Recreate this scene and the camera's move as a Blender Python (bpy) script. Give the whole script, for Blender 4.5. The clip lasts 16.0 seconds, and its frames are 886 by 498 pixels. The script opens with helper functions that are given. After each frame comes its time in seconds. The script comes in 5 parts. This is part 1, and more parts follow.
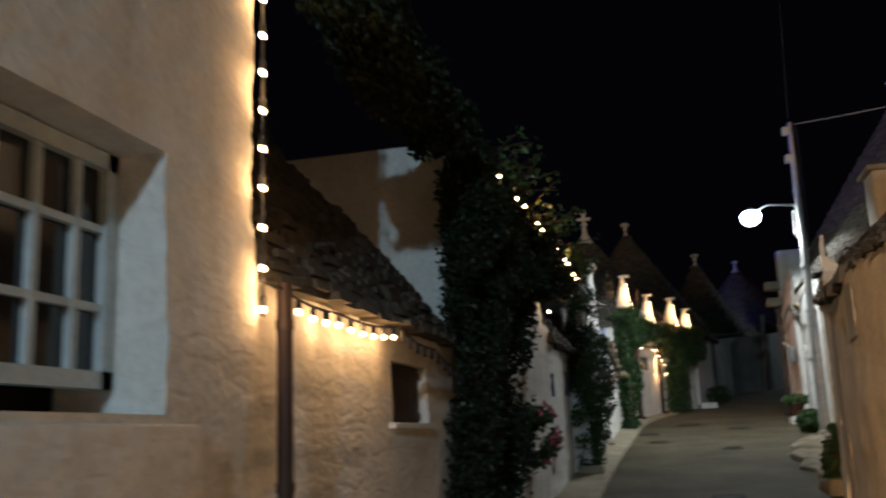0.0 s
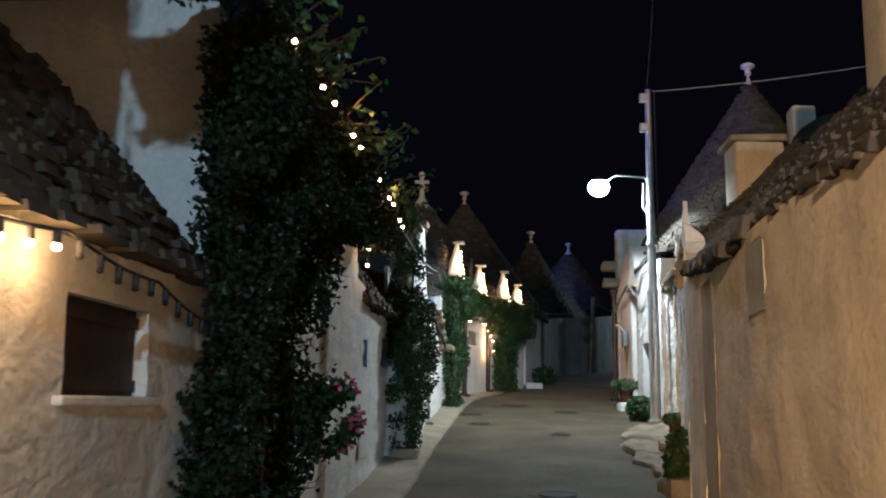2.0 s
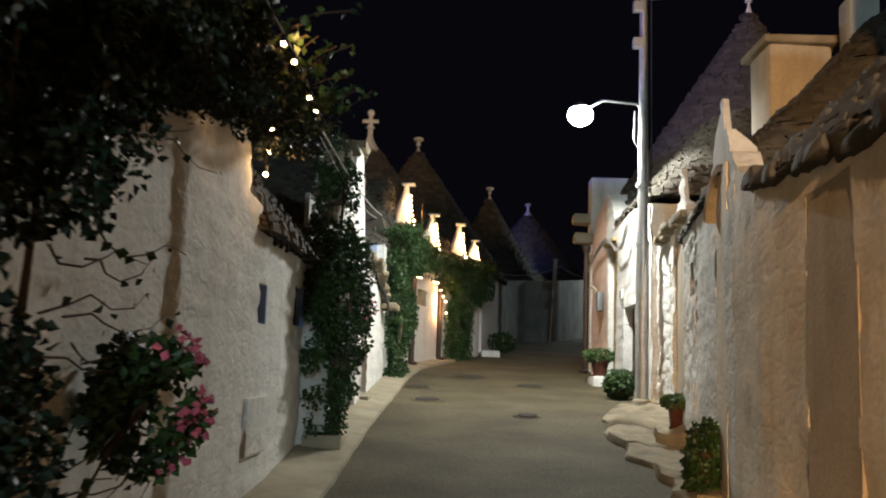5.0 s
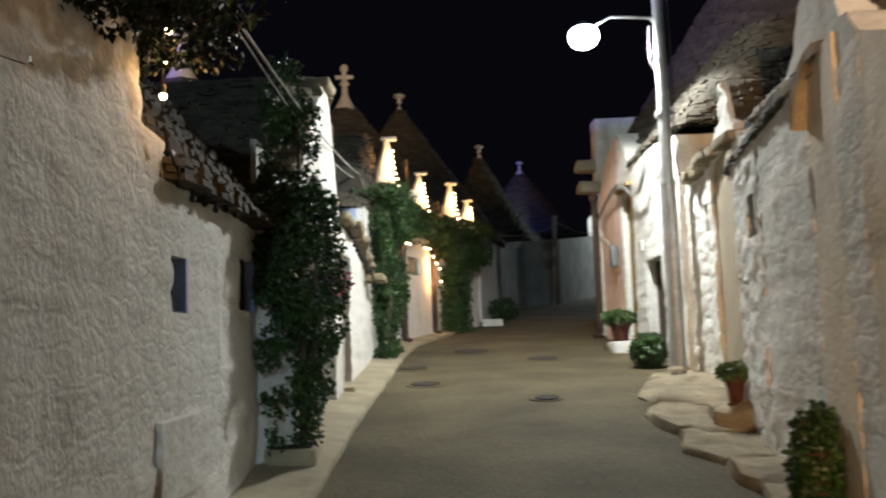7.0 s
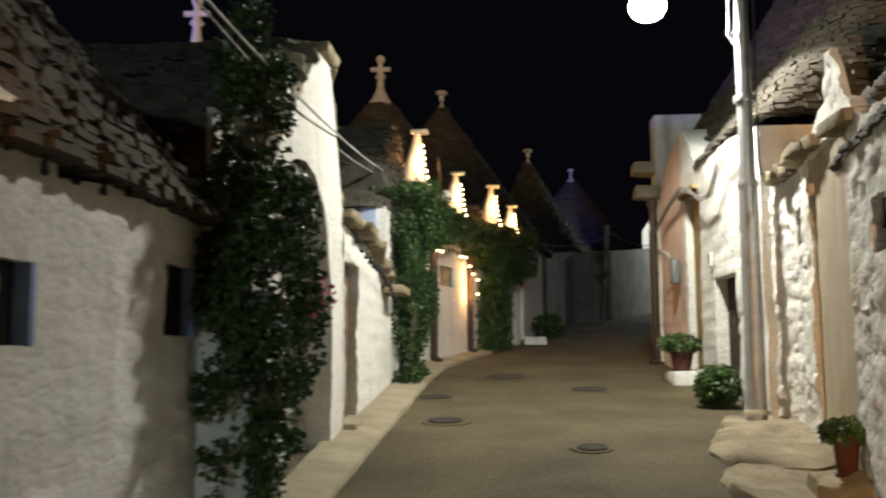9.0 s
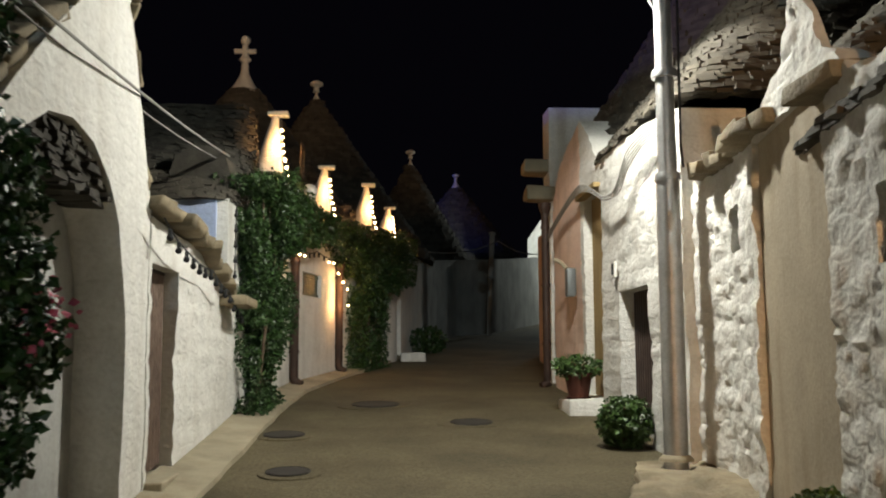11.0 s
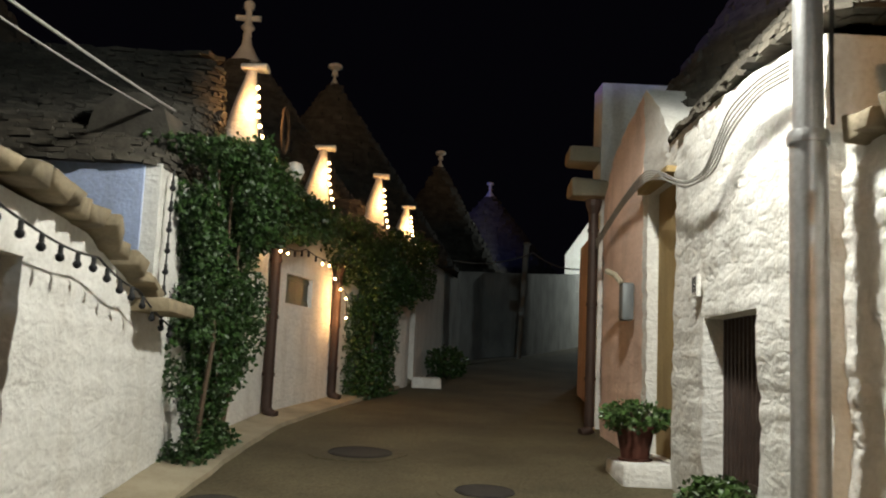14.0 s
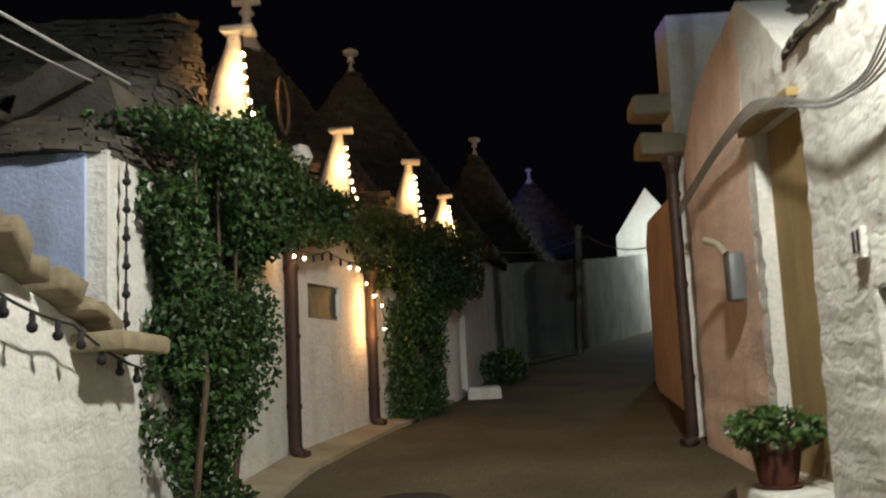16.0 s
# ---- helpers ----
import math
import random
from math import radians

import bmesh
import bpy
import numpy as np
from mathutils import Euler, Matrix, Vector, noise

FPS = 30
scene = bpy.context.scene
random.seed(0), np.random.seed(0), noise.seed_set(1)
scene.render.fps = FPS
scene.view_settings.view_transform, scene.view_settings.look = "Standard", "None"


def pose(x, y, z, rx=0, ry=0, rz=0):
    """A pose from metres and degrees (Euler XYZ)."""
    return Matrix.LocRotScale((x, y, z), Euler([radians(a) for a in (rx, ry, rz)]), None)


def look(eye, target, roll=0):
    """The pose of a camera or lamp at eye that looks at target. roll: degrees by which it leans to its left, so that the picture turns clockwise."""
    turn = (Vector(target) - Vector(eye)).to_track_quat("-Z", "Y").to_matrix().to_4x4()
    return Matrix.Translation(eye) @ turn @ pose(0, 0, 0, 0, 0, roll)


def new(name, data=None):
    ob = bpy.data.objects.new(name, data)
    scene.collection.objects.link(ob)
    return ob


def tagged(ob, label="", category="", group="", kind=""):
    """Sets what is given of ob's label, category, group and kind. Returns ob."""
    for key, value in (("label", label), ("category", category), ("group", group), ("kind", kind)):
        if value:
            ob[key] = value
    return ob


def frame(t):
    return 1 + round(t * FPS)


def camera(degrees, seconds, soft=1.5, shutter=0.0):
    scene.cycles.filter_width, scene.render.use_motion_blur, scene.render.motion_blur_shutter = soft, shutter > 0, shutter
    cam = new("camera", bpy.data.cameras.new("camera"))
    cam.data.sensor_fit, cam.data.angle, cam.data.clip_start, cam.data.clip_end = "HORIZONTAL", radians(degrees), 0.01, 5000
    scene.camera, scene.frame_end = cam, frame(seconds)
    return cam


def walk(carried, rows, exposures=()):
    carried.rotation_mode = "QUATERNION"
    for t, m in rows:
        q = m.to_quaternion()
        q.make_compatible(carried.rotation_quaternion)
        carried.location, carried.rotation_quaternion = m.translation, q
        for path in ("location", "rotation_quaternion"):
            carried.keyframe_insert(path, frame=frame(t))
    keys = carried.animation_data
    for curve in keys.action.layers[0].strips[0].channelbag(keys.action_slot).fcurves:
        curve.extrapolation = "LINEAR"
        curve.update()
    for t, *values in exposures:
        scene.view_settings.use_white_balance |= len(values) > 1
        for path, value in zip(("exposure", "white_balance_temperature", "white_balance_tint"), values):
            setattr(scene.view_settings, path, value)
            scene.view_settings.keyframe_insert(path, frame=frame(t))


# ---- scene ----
cam = camera(51.2, 16.0, soft=2.0, shutter=0.6)
METRES, EYE, TILT, LEAN, TURN = 20.0, 1.8, 0.0, 0.0, 14.2
ROWS = [
    (0.0, 0.0, 0.0, 0.0, 0.45, 11.49, 2.21),
    (0.5, 0.0056, 0.0356, 0.0003, -4.28, 11.03, -0.98),
    (1.0, 0.0148, 0.0695, -0.0007, -7.36, 8.59, 1.49),
    (1.5, 0.0231, 0.0985, 0.0031, -6.83, 7.65, 0.04),
    (2.0, 0.0252, 0.1318, 0.0051, -10.27, 9.49, -0.69),
    (2.5, 0.0305, 0.1633, 0.0053, -10.35, 9.02, 1.09),
    (3.0, 0.0379, 0.193, 0.0081, -12.23, 7.39, 0.07),
    (3.5, 0.0425, 0.2259, 0.0069, -12.48, 8.04, -1.61),
    (6.0, 0.0878, 0.3868, 0.0141, -14.73, 5.35, -1.65),
    (6.5, 0.0915, 0.4198, 0.0159, -16.84, 4.07, -0.32),
    (7.0, 0.1009, 0.4504, 0.0174, -13.34, 5.55, 2.05),
    (7.5, 0.1094, 0.479, 0.0211, -8.62, 4.18, 1.58),
    (8.0, 0.1159, 0.5073, 0.0241, -6.13, 5.17, 2.41),
    (8.5, 0.1287, 0.5347, 0.0255, -7.97, 6.73, 1.45),
    (9.0, 0.1426, 0.5622, 0.0284, -10.36, 6.16, 0.35),
    (9.5, 0.1523, 0.5934, 0.0319, -15.23, 6.75, -0.45),
    (12.0, 0.2009, 0.7325, 0.0427, -18.61, 6.57, -0.54),
    (12.5, 0.2096, 0.7611, 0.0446, -19.2, 7.43, -1.88),
    (13.0, 0.2237, 0.7883, 0.0468, -17.78, 7.56, 1.41),
    (13.5, 0.237, 0.8103, 0.0498, -15.86, 6.86, -1.67),
    (14.0, 0.2445, 0.8387, 0.0508, -15.72, 7.51, -2.49),
    (14.5, 0.2536, 0.8691, 0.0537, -15.72, 7.14, 1.63),
    (15.0, 0.2629, 0.896, 0.0573, -13.7, 7.78, -0.35),
    (15.5, 0.2661, 0.9254, 0.0589, -13.37, 8.84, 0.08),
    (16.0, 0.271, 0.9527, 0.06, -12.49, 7.44, 2.67),
]
walk(cam, [(t, pose(0, 0, EYE, TILT, LEAN, TURN) @ pose(METRES * x, METRES * y, METRES * z, 90 + pitch, roll, yaw)) for t, x, y, z, yaw, pitch, roll in ROWS],
     exposures=[(0.0, -0.95, 5500, 10), (0.5, -0.8, 5350, 10), (1.5, -0.45, 5050, 10), (3.5, 0.05, 5800, 10), (6.5, 0.05, 6000, 10), (7.5, 0.03, 5800, 10), (9.0, -0.14, 6400, 10), (12.0, -0.7, 6300, 10), (16.0, -0.66, 6300, 10)])

# ---- light ----
world = bpy.data.worlds.new("night")
scene.world = world
world.use_nodes = True
wbg = world.node_tree.nodes["Background"]
wbg.inputs[0].default_value = (0.34, 0.3, 0.5, 1)
wbg.inputs[1].default_value = 0.006


def lamp(name, kind, place, power, colour, size=0.1, target=None, cone=None, blend=0.3):
    data = bpy.data.lights.new(name, kind)
    data.energy, data.color = power, colour
    data.shadow_soft_size = size
    ob = new(name, data)
    ob.matrix_world = look(place, target) if target else pose(*place)
    if cone:
        data.spot_size, data.spot_blend = radians(cone), blend
    return ob


LAMP = (1.92, 23.46, 6.85)
lamp("street_lamp_light", "SPOT", (LAMP[0], LAMP[1], LAMP[2] - 0.12), 1800, (1.0, 0.965, 0.84), 0.14, None, 166, 0.2)
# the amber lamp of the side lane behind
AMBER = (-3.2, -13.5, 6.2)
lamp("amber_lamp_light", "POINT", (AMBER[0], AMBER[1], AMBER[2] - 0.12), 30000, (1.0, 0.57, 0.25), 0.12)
# a second white lamp of the same kind, further down the lane
LAMP2 = (1.0, -13.0, 7.5)
lamp("street_lamp_light", "POINT", (LAMP2[0], LAMP2[1], LAMP2[2] - 0.12), 6000, (0.76, 0.97, 1.0), 0.14)
# violet floodlight beyond the roofs
lamp("violet_flood_light", "SPOT", (-26.0, 14.0, 5.2), 17000, (0.16, 0.17, 1.0), 0.3, (6.0, 29.0, 10.0), 34)
lamp("blue_flood_light", "SPOT", (-16.0, 40.0, 9.5), 13000, (0.14, 0.2, 1.0), 0.3, (4.0, 66.0, 13.0), 22)
LAMP3 = (10.2, 57.0, 8.5)
lamp("street_lamp_light", "POINT", (LAMP3[0], LAMP3[1], LAMP3[2] - 0.12), 1300, (0.93, 1.0, 0.9), 0.14)
WARM = (1.0, 0.5, 0.17)

# ---- materials ----
def mat(name, base, rough=0.85, metal=0.0, var=0.15, scale=3.0, fine=40.0, bump=0.3, dist=0.01, second=None, stain=0.0, emit=None, strength=0.0, island=False, obj=False, spec=0.3, low=0.78, stones=0.0):
    m = bpy.data.materials.new(name)
    m.use_nodes = True
    nt = m.node_tree
    n, l = nt.nodes, nt.links
    b = n["Principled BSDF"]
    b.inputs["Roughness"].default_value, b.inputs["Metallic"].default_value = rough, metal
    b.inputs["Specular IOR Level"].default_value = spec
    co = n.new("ShaderNodeTexCoord")
    big, small = n.new("ShaderNodeTexNoise"), n.new("ShaderNodeTexNoise")
    big.inputs["Scale"].default_value, small.inputs["Scale"].default_value = scale, fine
    big.inputs["Detail"].default_value, small.inputs["Detail"].default_value = 6, 5
    geo = n.new("ShaderNodeNewGeometry")
    for t in (big, small):
        l.new(geo.outputs["Position"], t.inputs["Vector"])
    ramp = n.new("ShaderNodeValToRGB")
    c2 = second or [c * (1 - var) for c in base]
    c1 = [min(1, c * (1 + var * 0.5)) for c in base]
    ramp.color_ramp.elements[0].color, ramp.color_ramp.elements[1].color = (*c2, 1), (*c1, 1)
    ramp.color_ramp.elements[0].position, ramp.color_ramp.elements[1].position = 0.32, 0.68
    l.new(big.outputs["Fac"], ramp.inputs["Fac"])
    mix = n.new("ShaderNodeMix")
    mix.data_type, mix.blend_type = "RGBA", "MULTIPLY"
    mix.inputs[0].default_value = 0.55
    r2 = n.new("ShaderNodeValToRGB")
    r2.color_ramp.elements[0].color, r2.color_ramp.elements[1].color = (low, low * 0.98, low * 0.95, 1), (1, 1, 1, 1)
    r2.color_ramp.elements[0].position, r2.color_ramp.elements[1].position = 0.3, 0.6
    l.new(small.outputs["Fac"], r2.inputs["Fac"])
    l.new(ramp.outputs["Color"], mix.inputs[6])
    l.new(r2.outputs["Color"], mix.inputs[7])
    out = mix.outputs[2]
    if stain:
        mapn = n.new("ShaderNodeMapping")
        mapn.inputs["Scale"].default_value = (2.2, 2.2, 0.35)
        l.new(geo.outputs["Position"], mapn.inputs["Vector"])
        st = n.new("ShaderNodeTexNoise")
        st.inputs["Scale"].default_value, st.inputs["Detail"].default_value = 1.6, 8
        l.new(mapn.outputs["Vector"], st.inputs["Vector"])
        r3 = n.new("ShaderNodeValToRGB")
        r3.color_ramp.elements[0].position, r3.color_ramp.elements[1].position = 0.36, 0.52
        r3.color_ramp.elements[0].color, r3.color_ramp.elements[1].color = (0.55, 0.5, 0.42, 1), (1, 1, 1, 1)
        l.new(st.outputs["Fac"], r3.inputs["Fac"])
        m3 = n.new("ShaderNodeMix")
        m3.data_type, m3.blend_type = "RGBA", "MULTIPLY"
        m3.inputs[0].default_value = stain
        l.new(out, m3.inputs[6])
        l.new(r3.outputs["Color"], m3.inputs[7])
        out = m3.outputs[2]
    if island or obj:
        rnd = (geo.outputs["Random Per Island"] if island else n.new("ShaderNodeObjectInfo").outputs["Random"])
        r4 = n.new("ShaderNodeValToRGB")
        r4.color_ramp.elements[0].color, r4.color_ramp.elements[1].color = (0.6, 0.59, 0.57, 1), (1.0, 0.97, 0.92, 1)
        l.new(rnd, r4.inputs["Fac"])
        m4 = n.new("ShaderNodeMix")
        m4.data_type, m4.blend_type = "RGBA", "MULTIPLY"
        m4.inputs[0].default_value = 0.9
        l.new(out, m4.inputs[6])
        l.new(r4.outputs["Color"], m4.inputs[7])
        out = m4.outputs[2]
    l.new(out, b.inputs["Base Color"])
    if bump:
        add = n.new("ShaderNodeMath")
        add.operation = "MULTIPLY_ADD"
        add.inputs[1].default_value = 0.5
        l.new(small.outputs["Fac"], add.inputs[0])
        l.new(big.outputs["Fac"], add.inputs[2])
        height = add.outputs[0]
        if stones:
            smap = n.new("ShaderNodeMapping")
            smap.inputs["Scale"].default_value = (2.9, 2.9, 8.5)
            warp = n.new("ShaderNodeMix")
            warp.data_type, warp.blend_type = "RGBA", "ADD"
            warp.inputs[0].default_value = 0.12
            l.new(geo.outputs["Position"], warp.inputs[6])
            l.new(big.outputs["Color"], warp.inputs[7])
            l.new(warp.outputs[2], smap.inputs["Vector"])
            vor = n.new("ShaderNodeTexVoronoi")
            vor.feature = "DISTANCE_TO_EDGE"
            vor.inputs["Scale"].default_value = 1.0
            l.new(smap.outputs["Vector"], vor.inputs["Vector"])
            pil = n.new("ShaderNodeMapRange")
            pil.interpolation_type = "SMOOTHSTEP"
            pil.inputs["From Max"].default_value = 0.22
            pil.inputs["To Max"].default_value = stones
            l.new(vor.outputs["Distance"], pil.inputs["Value"])
            add2 = n.new("ShaderNodeMath")
            l.new(height, add2.inputs[0])
            l.new(pil.outputs["Result"], add2.inputs[1])
            height = add2.outputs[0]
        bp = n.new("ShaderNodeBump")
        bp.inputs["Strength"].default_value, bp.inputs["Distance"].default_value = bump, dist
        l.new(height, bp.inputs["Height"])
        l.new(bp.outputs["Normal"], b.inputs["Normal"])
    if emit:
        b.inputs["Emission Color"].default_value, b.inputs["Emission Strength"].default_value = (*emit, 1), strength
    return m


WHITE = mat("whitewash", (0.74, 0.725, 0.685), 0.92, var=0.07, scale=5.0, fine=24, bump=0.55, dist=0.04, stain=0.22, stones=0.14)
OCHRE = mat("ochre_plaster", (0.78, 0.69, 0.55), 0.9, var=0.14, scale=2.2, fine=26, bump=0.5, dist=0.025, stain=0.25, stones=0.12)
PEACH = mat("peach_plaster", (0.81, 0.6, 0.49), 0.9, var=0.1, scale=1.6, fine=26, bump=0.45, dist=0.025, stain=0.25, stones=0.14)
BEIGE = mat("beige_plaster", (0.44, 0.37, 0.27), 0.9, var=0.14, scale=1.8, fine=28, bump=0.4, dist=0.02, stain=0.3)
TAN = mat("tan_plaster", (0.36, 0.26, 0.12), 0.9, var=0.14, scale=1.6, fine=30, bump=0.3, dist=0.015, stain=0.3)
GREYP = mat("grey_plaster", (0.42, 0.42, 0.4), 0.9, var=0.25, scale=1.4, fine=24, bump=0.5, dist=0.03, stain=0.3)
BLUEW = mat("blue_whitewash", (0.42, 0.5, 0.72), 0.9, var=0.15, scale=2.2, fine=26, bump=0.5, dist=0.03, stain=0.4)
STONE = mat("roof_stone", (0.08, 0.074, 0.063), 0.92, var=0.35, scale=4, fine=35, bump=0.6, dist=0.02, island=True)
STONEP = mat("roof_stone_piece", (0.09, 0.081, 0.066), 0.92, var=0.35, scale=4, fine=35, bump=0.6, dist=0.02, obj=True)
CORE = mat("roof_core", (0.075, 0.069, 0.06), 0.95, var=0.3)
COPING = mat("coping_stone", (0.3, 0.25, 0.17), 0.9, var=0.3, scale=5, fine=30, bump=0.6, dist=0.02, obj=True)
ASPHALT = mat("asphalt", (0.118, 0.096, 0.054), 0.88, var=0.35, scale=0.9, fine=30, bump=1.0, dist=0.03, low=0.15)
KERB = mat("kerb_concrete", (0.36, 0.31, 0.22), 0.88, var=0.22, scale=2.0, fine=50, bump=0.4, dist=0.01, stain=0.3)
ROCK = mat("rough_limestone", (0.3, 0.25, 0.17), 0.9, var=0.35, scale=2.5, fine=30, bump=0.8, dist=0.04, stain=0.4)
IRON = mat("dark_iron", (0.035, 0.03, 0.026), 0.85, 0.1, var=0.3, fine=60, bump=0.2)
PIPE = mat("brown_pipe", (0.055, 0.033, 0.025), 0.55, 0.2, var=0.3, fine=30, bump=0.2)
STEEL = mat("galvanised_steel", (0.5, 0.5, 0.5), 0.42, 0.75, var=0.15, scale=6, fine=30, bump=0.1, spec=0.5)
CABLE = mat("cable_black", (0.03, 0.03, 0.03), 0.6, bump=0)
GREYC = mat("cable_grey", (0.3, 0.29, 0.27), 0.7, bump=0)
WOODD = mat("dark_wood", (0.045, 0.028, 0.022), 0.6, var=0.35, scale=6, fine=60, bump=0.4)
GREENW = mat("green_shutter_paint", (0.05, 0.07, 0.06), 0.55, var=0.25, scale=6, fine=60, bump=0.2)
WINP = mat("window_paint", (0.5, 0.56, 0.58), 0.5, var=0.12, scale=5, fine=40, bump=0.15)
# near-black: unlit bulbs, and the painted-in darkness of rooms and openings
DARK = mat("unlit_black", (0.012, 0.012, 0.014), 0.7, bump=0)
TERRA = mat("terracotta", (0.09, 0.03, 0.019), 0.8, var=0.25, scale=8, fine=50, bump=0.3)
CURTAIN = mat("bead_curtain", (0.2, 0.14, 0.11), 0.7, var=0.3, scale=12, fine=60, bump=0.4)
LEAF = mat("ivy_leaf", (0.036, 0.086, 0.017), 0.48, var=0.5, scale=6, fine=30, bump=0, island=True, spec=0.5)
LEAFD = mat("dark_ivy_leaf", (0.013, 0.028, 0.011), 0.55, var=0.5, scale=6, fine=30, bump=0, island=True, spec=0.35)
LEAFB = mat("bright_leaf", (0.07, 0.14, 0.032), 0.45, var=0.4, scale=6, fine=30, bump=0, island=True, spec=0.5)
PETAL = mat("pink_petal", (0.72, 0.16, 0.25), 0.6, var=0.3, scale=8, bump=0, island=True)
BARK = mat("bark", (0.1, 0.07, 0.045), 0.9, var=0.4, scale=10, fine=50, bump=0.6)
SOIL = mat("soil", (0.05, 0.035, 0.025), 0.95, var=0.4, scale=20, bump=0.6)
GLOBE = mat("white_globe", (0.75, 0.75, 0.72), 0.3, bump=0)
BULB = mat("warm_bulb", (1, 0.8, 0.5), 0.3, bump=0, emit=(1.0, 0.6, 0.25), strength=45)
LAMPGLOW = mat("lamp_glow", (1, 1, 1), 0.3, bump=0, emit=(0.94, 1.0, 0.88), strength=90)
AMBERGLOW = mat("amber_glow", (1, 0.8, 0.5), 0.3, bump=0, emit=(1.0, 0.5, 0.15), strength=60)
GLASS = mat("window_glass", (0.02, 0.022, 0.026), 0.08, bump=0, spec=0.6)
BLUEP = mat("blue_reveal_paint", (0.25, 0.34, 0.6), 0.8, var=0.2, scale=4, bump=0.3)
MAIL = mat("grey_meter_box", (0.16, 0.17, 0.17), 0.5, 0.3, var=0.2)

# ---- ground profile ----
GY = (-80, -30, -5, 0, 5, 8, 13, 16, 18, 22, 27, 30, 36, 45, 60, 90, 400)
GZ = (-3.2, -1.5, -0.25, 0, 0.13, 0.25, 0.57, 0.76, 0.95, 1.37, 1.78, 2.02, 2.45, 3.25, 4.4, 5.4, 7.0)


def G(y):
    return float(np.interp(y, GY, GZ))


# ---- mesh helpers ----
def mesh_of(bm, name, material, smooth=None):
    me = bpy.data.meshes.new(name)
    bm.normal_update()
    bm.to_mesh(me)
    bm.free()
    me.materials.append(material)
    if smooth is not None:
        me.shade_smooth()
        me.set_sharp_from_angle(angle=radians(smooth))
    return me


def part(name, bm, material, parent, label="", smooth=None):
    ob = new(name, mesh_of(bm, name, material, smooth))
    ob.parent = parent
    if parent is not None:
        ob.matrix_parent_inverse = parent.matrix_world.inverted()
    return tagged(ob, label)


def thing(name, label, category, place=(0, 0, 0), group="", kind=""):
    ob = new(name)
    ob.empty_display_size = 0.2
    ob.matrix_world = pose(*place)
    return tagged(ob, label, category, group, kind)


def add_box(bm, x0, y0, z0, x1, y1, z1, jitter=0.0, m=None, bevel=0.0):
    r = bmesh.ops.create_cube(bm, size=1.0)
    vs = r["verts"]
    for v in vs:
        v.co = Vector((x0 + (v.co.x + 0.5) * (x1 - x0), y0 + (v.co.y + 0.5) * (y1 - y0), z0 + (v.co.z + 0.5) * (z1 - z0)))
        if jitter:
            v.co += Vector((random.uniform(-jitter, jitter), random.uniform(-jitter, jitter), random.uniform(-jitter, jitter)))
        if m is not None:
            v.co = m @ v.co
    if bevel:
        es = list({e for v in vs for e in v.link_edges})
        bmesh.ops.bevel(bm, geom=es, offset=bevel, segments=2, affect="EDGES", profile=0.5)


def box(x0, y0, z0, x1, y1, z1, jitter=0.0, m=None, bevel=0.0):
    bm = bmesh.new()
    add_box(bm, x0, y0, z0, x1, y1, z1, jitter, m, bevel)
    return bm


def add_tube(bm, pts, r, sides=8, taper=None):
    pts = [Vector(p) for p in pts]
    rings = []
    for i, p in enumerate(pts):
        d = (pts[min(i + 1, len(pts) - 1)] - pts[max(i - 1, 0)]).normalized()
        u = d.cross(Vector((0, 0, 1)) if abs(d.z) < 0.9 else Vector((1, 0, 0))).normalized()
        w = d.cross(u)
        rr = r if taper is None else r + (taper - r) * i / (len(pts) - 1)
        rings.append([bm.verts.new(p + rr * (math.cos(a) * u + math.sin(a) * w)) for a in [2 * math.pi * k / sides for k in range(sides)]])
    for a, b in zip(rings, rings[1:]):
        for k in range(sides):
            bm.faces.new((a[k], a[(k + 1) % sides], b[(k + 1) % sides], b[k]))
    bm.faces.new(rings[0][::-1])
    bm.faces.new(rings[-1])


def tube(pts, r, sides=8, taper=None):
    bm = bmesh.new()
    add_tube(bm, pts, r, sides, taper)
    return bm


def lathe(profile, sides=20, centre=(0, 0, 0)):
    bm = bmesh.new()
    cx, cy, cz = centre
    rings = [[bm.verts.new((cx + r * math.cos(2 * math.pi * k / sides), cy + r * math.sin(2 * math.pi * k / sides), cz + z)) for k in range(sides)] for r, z in profile]
    for a, b in zip(rings, rings[1:]):
        for k in range(sides):
            bm.faces.new((a[k], a[(k + 1) % sides], b[(k + 1) % sides], b[k]))
    bm.faces.new(rings[0][::-1])
    bm.faces.new(rings[-1])
    return bm


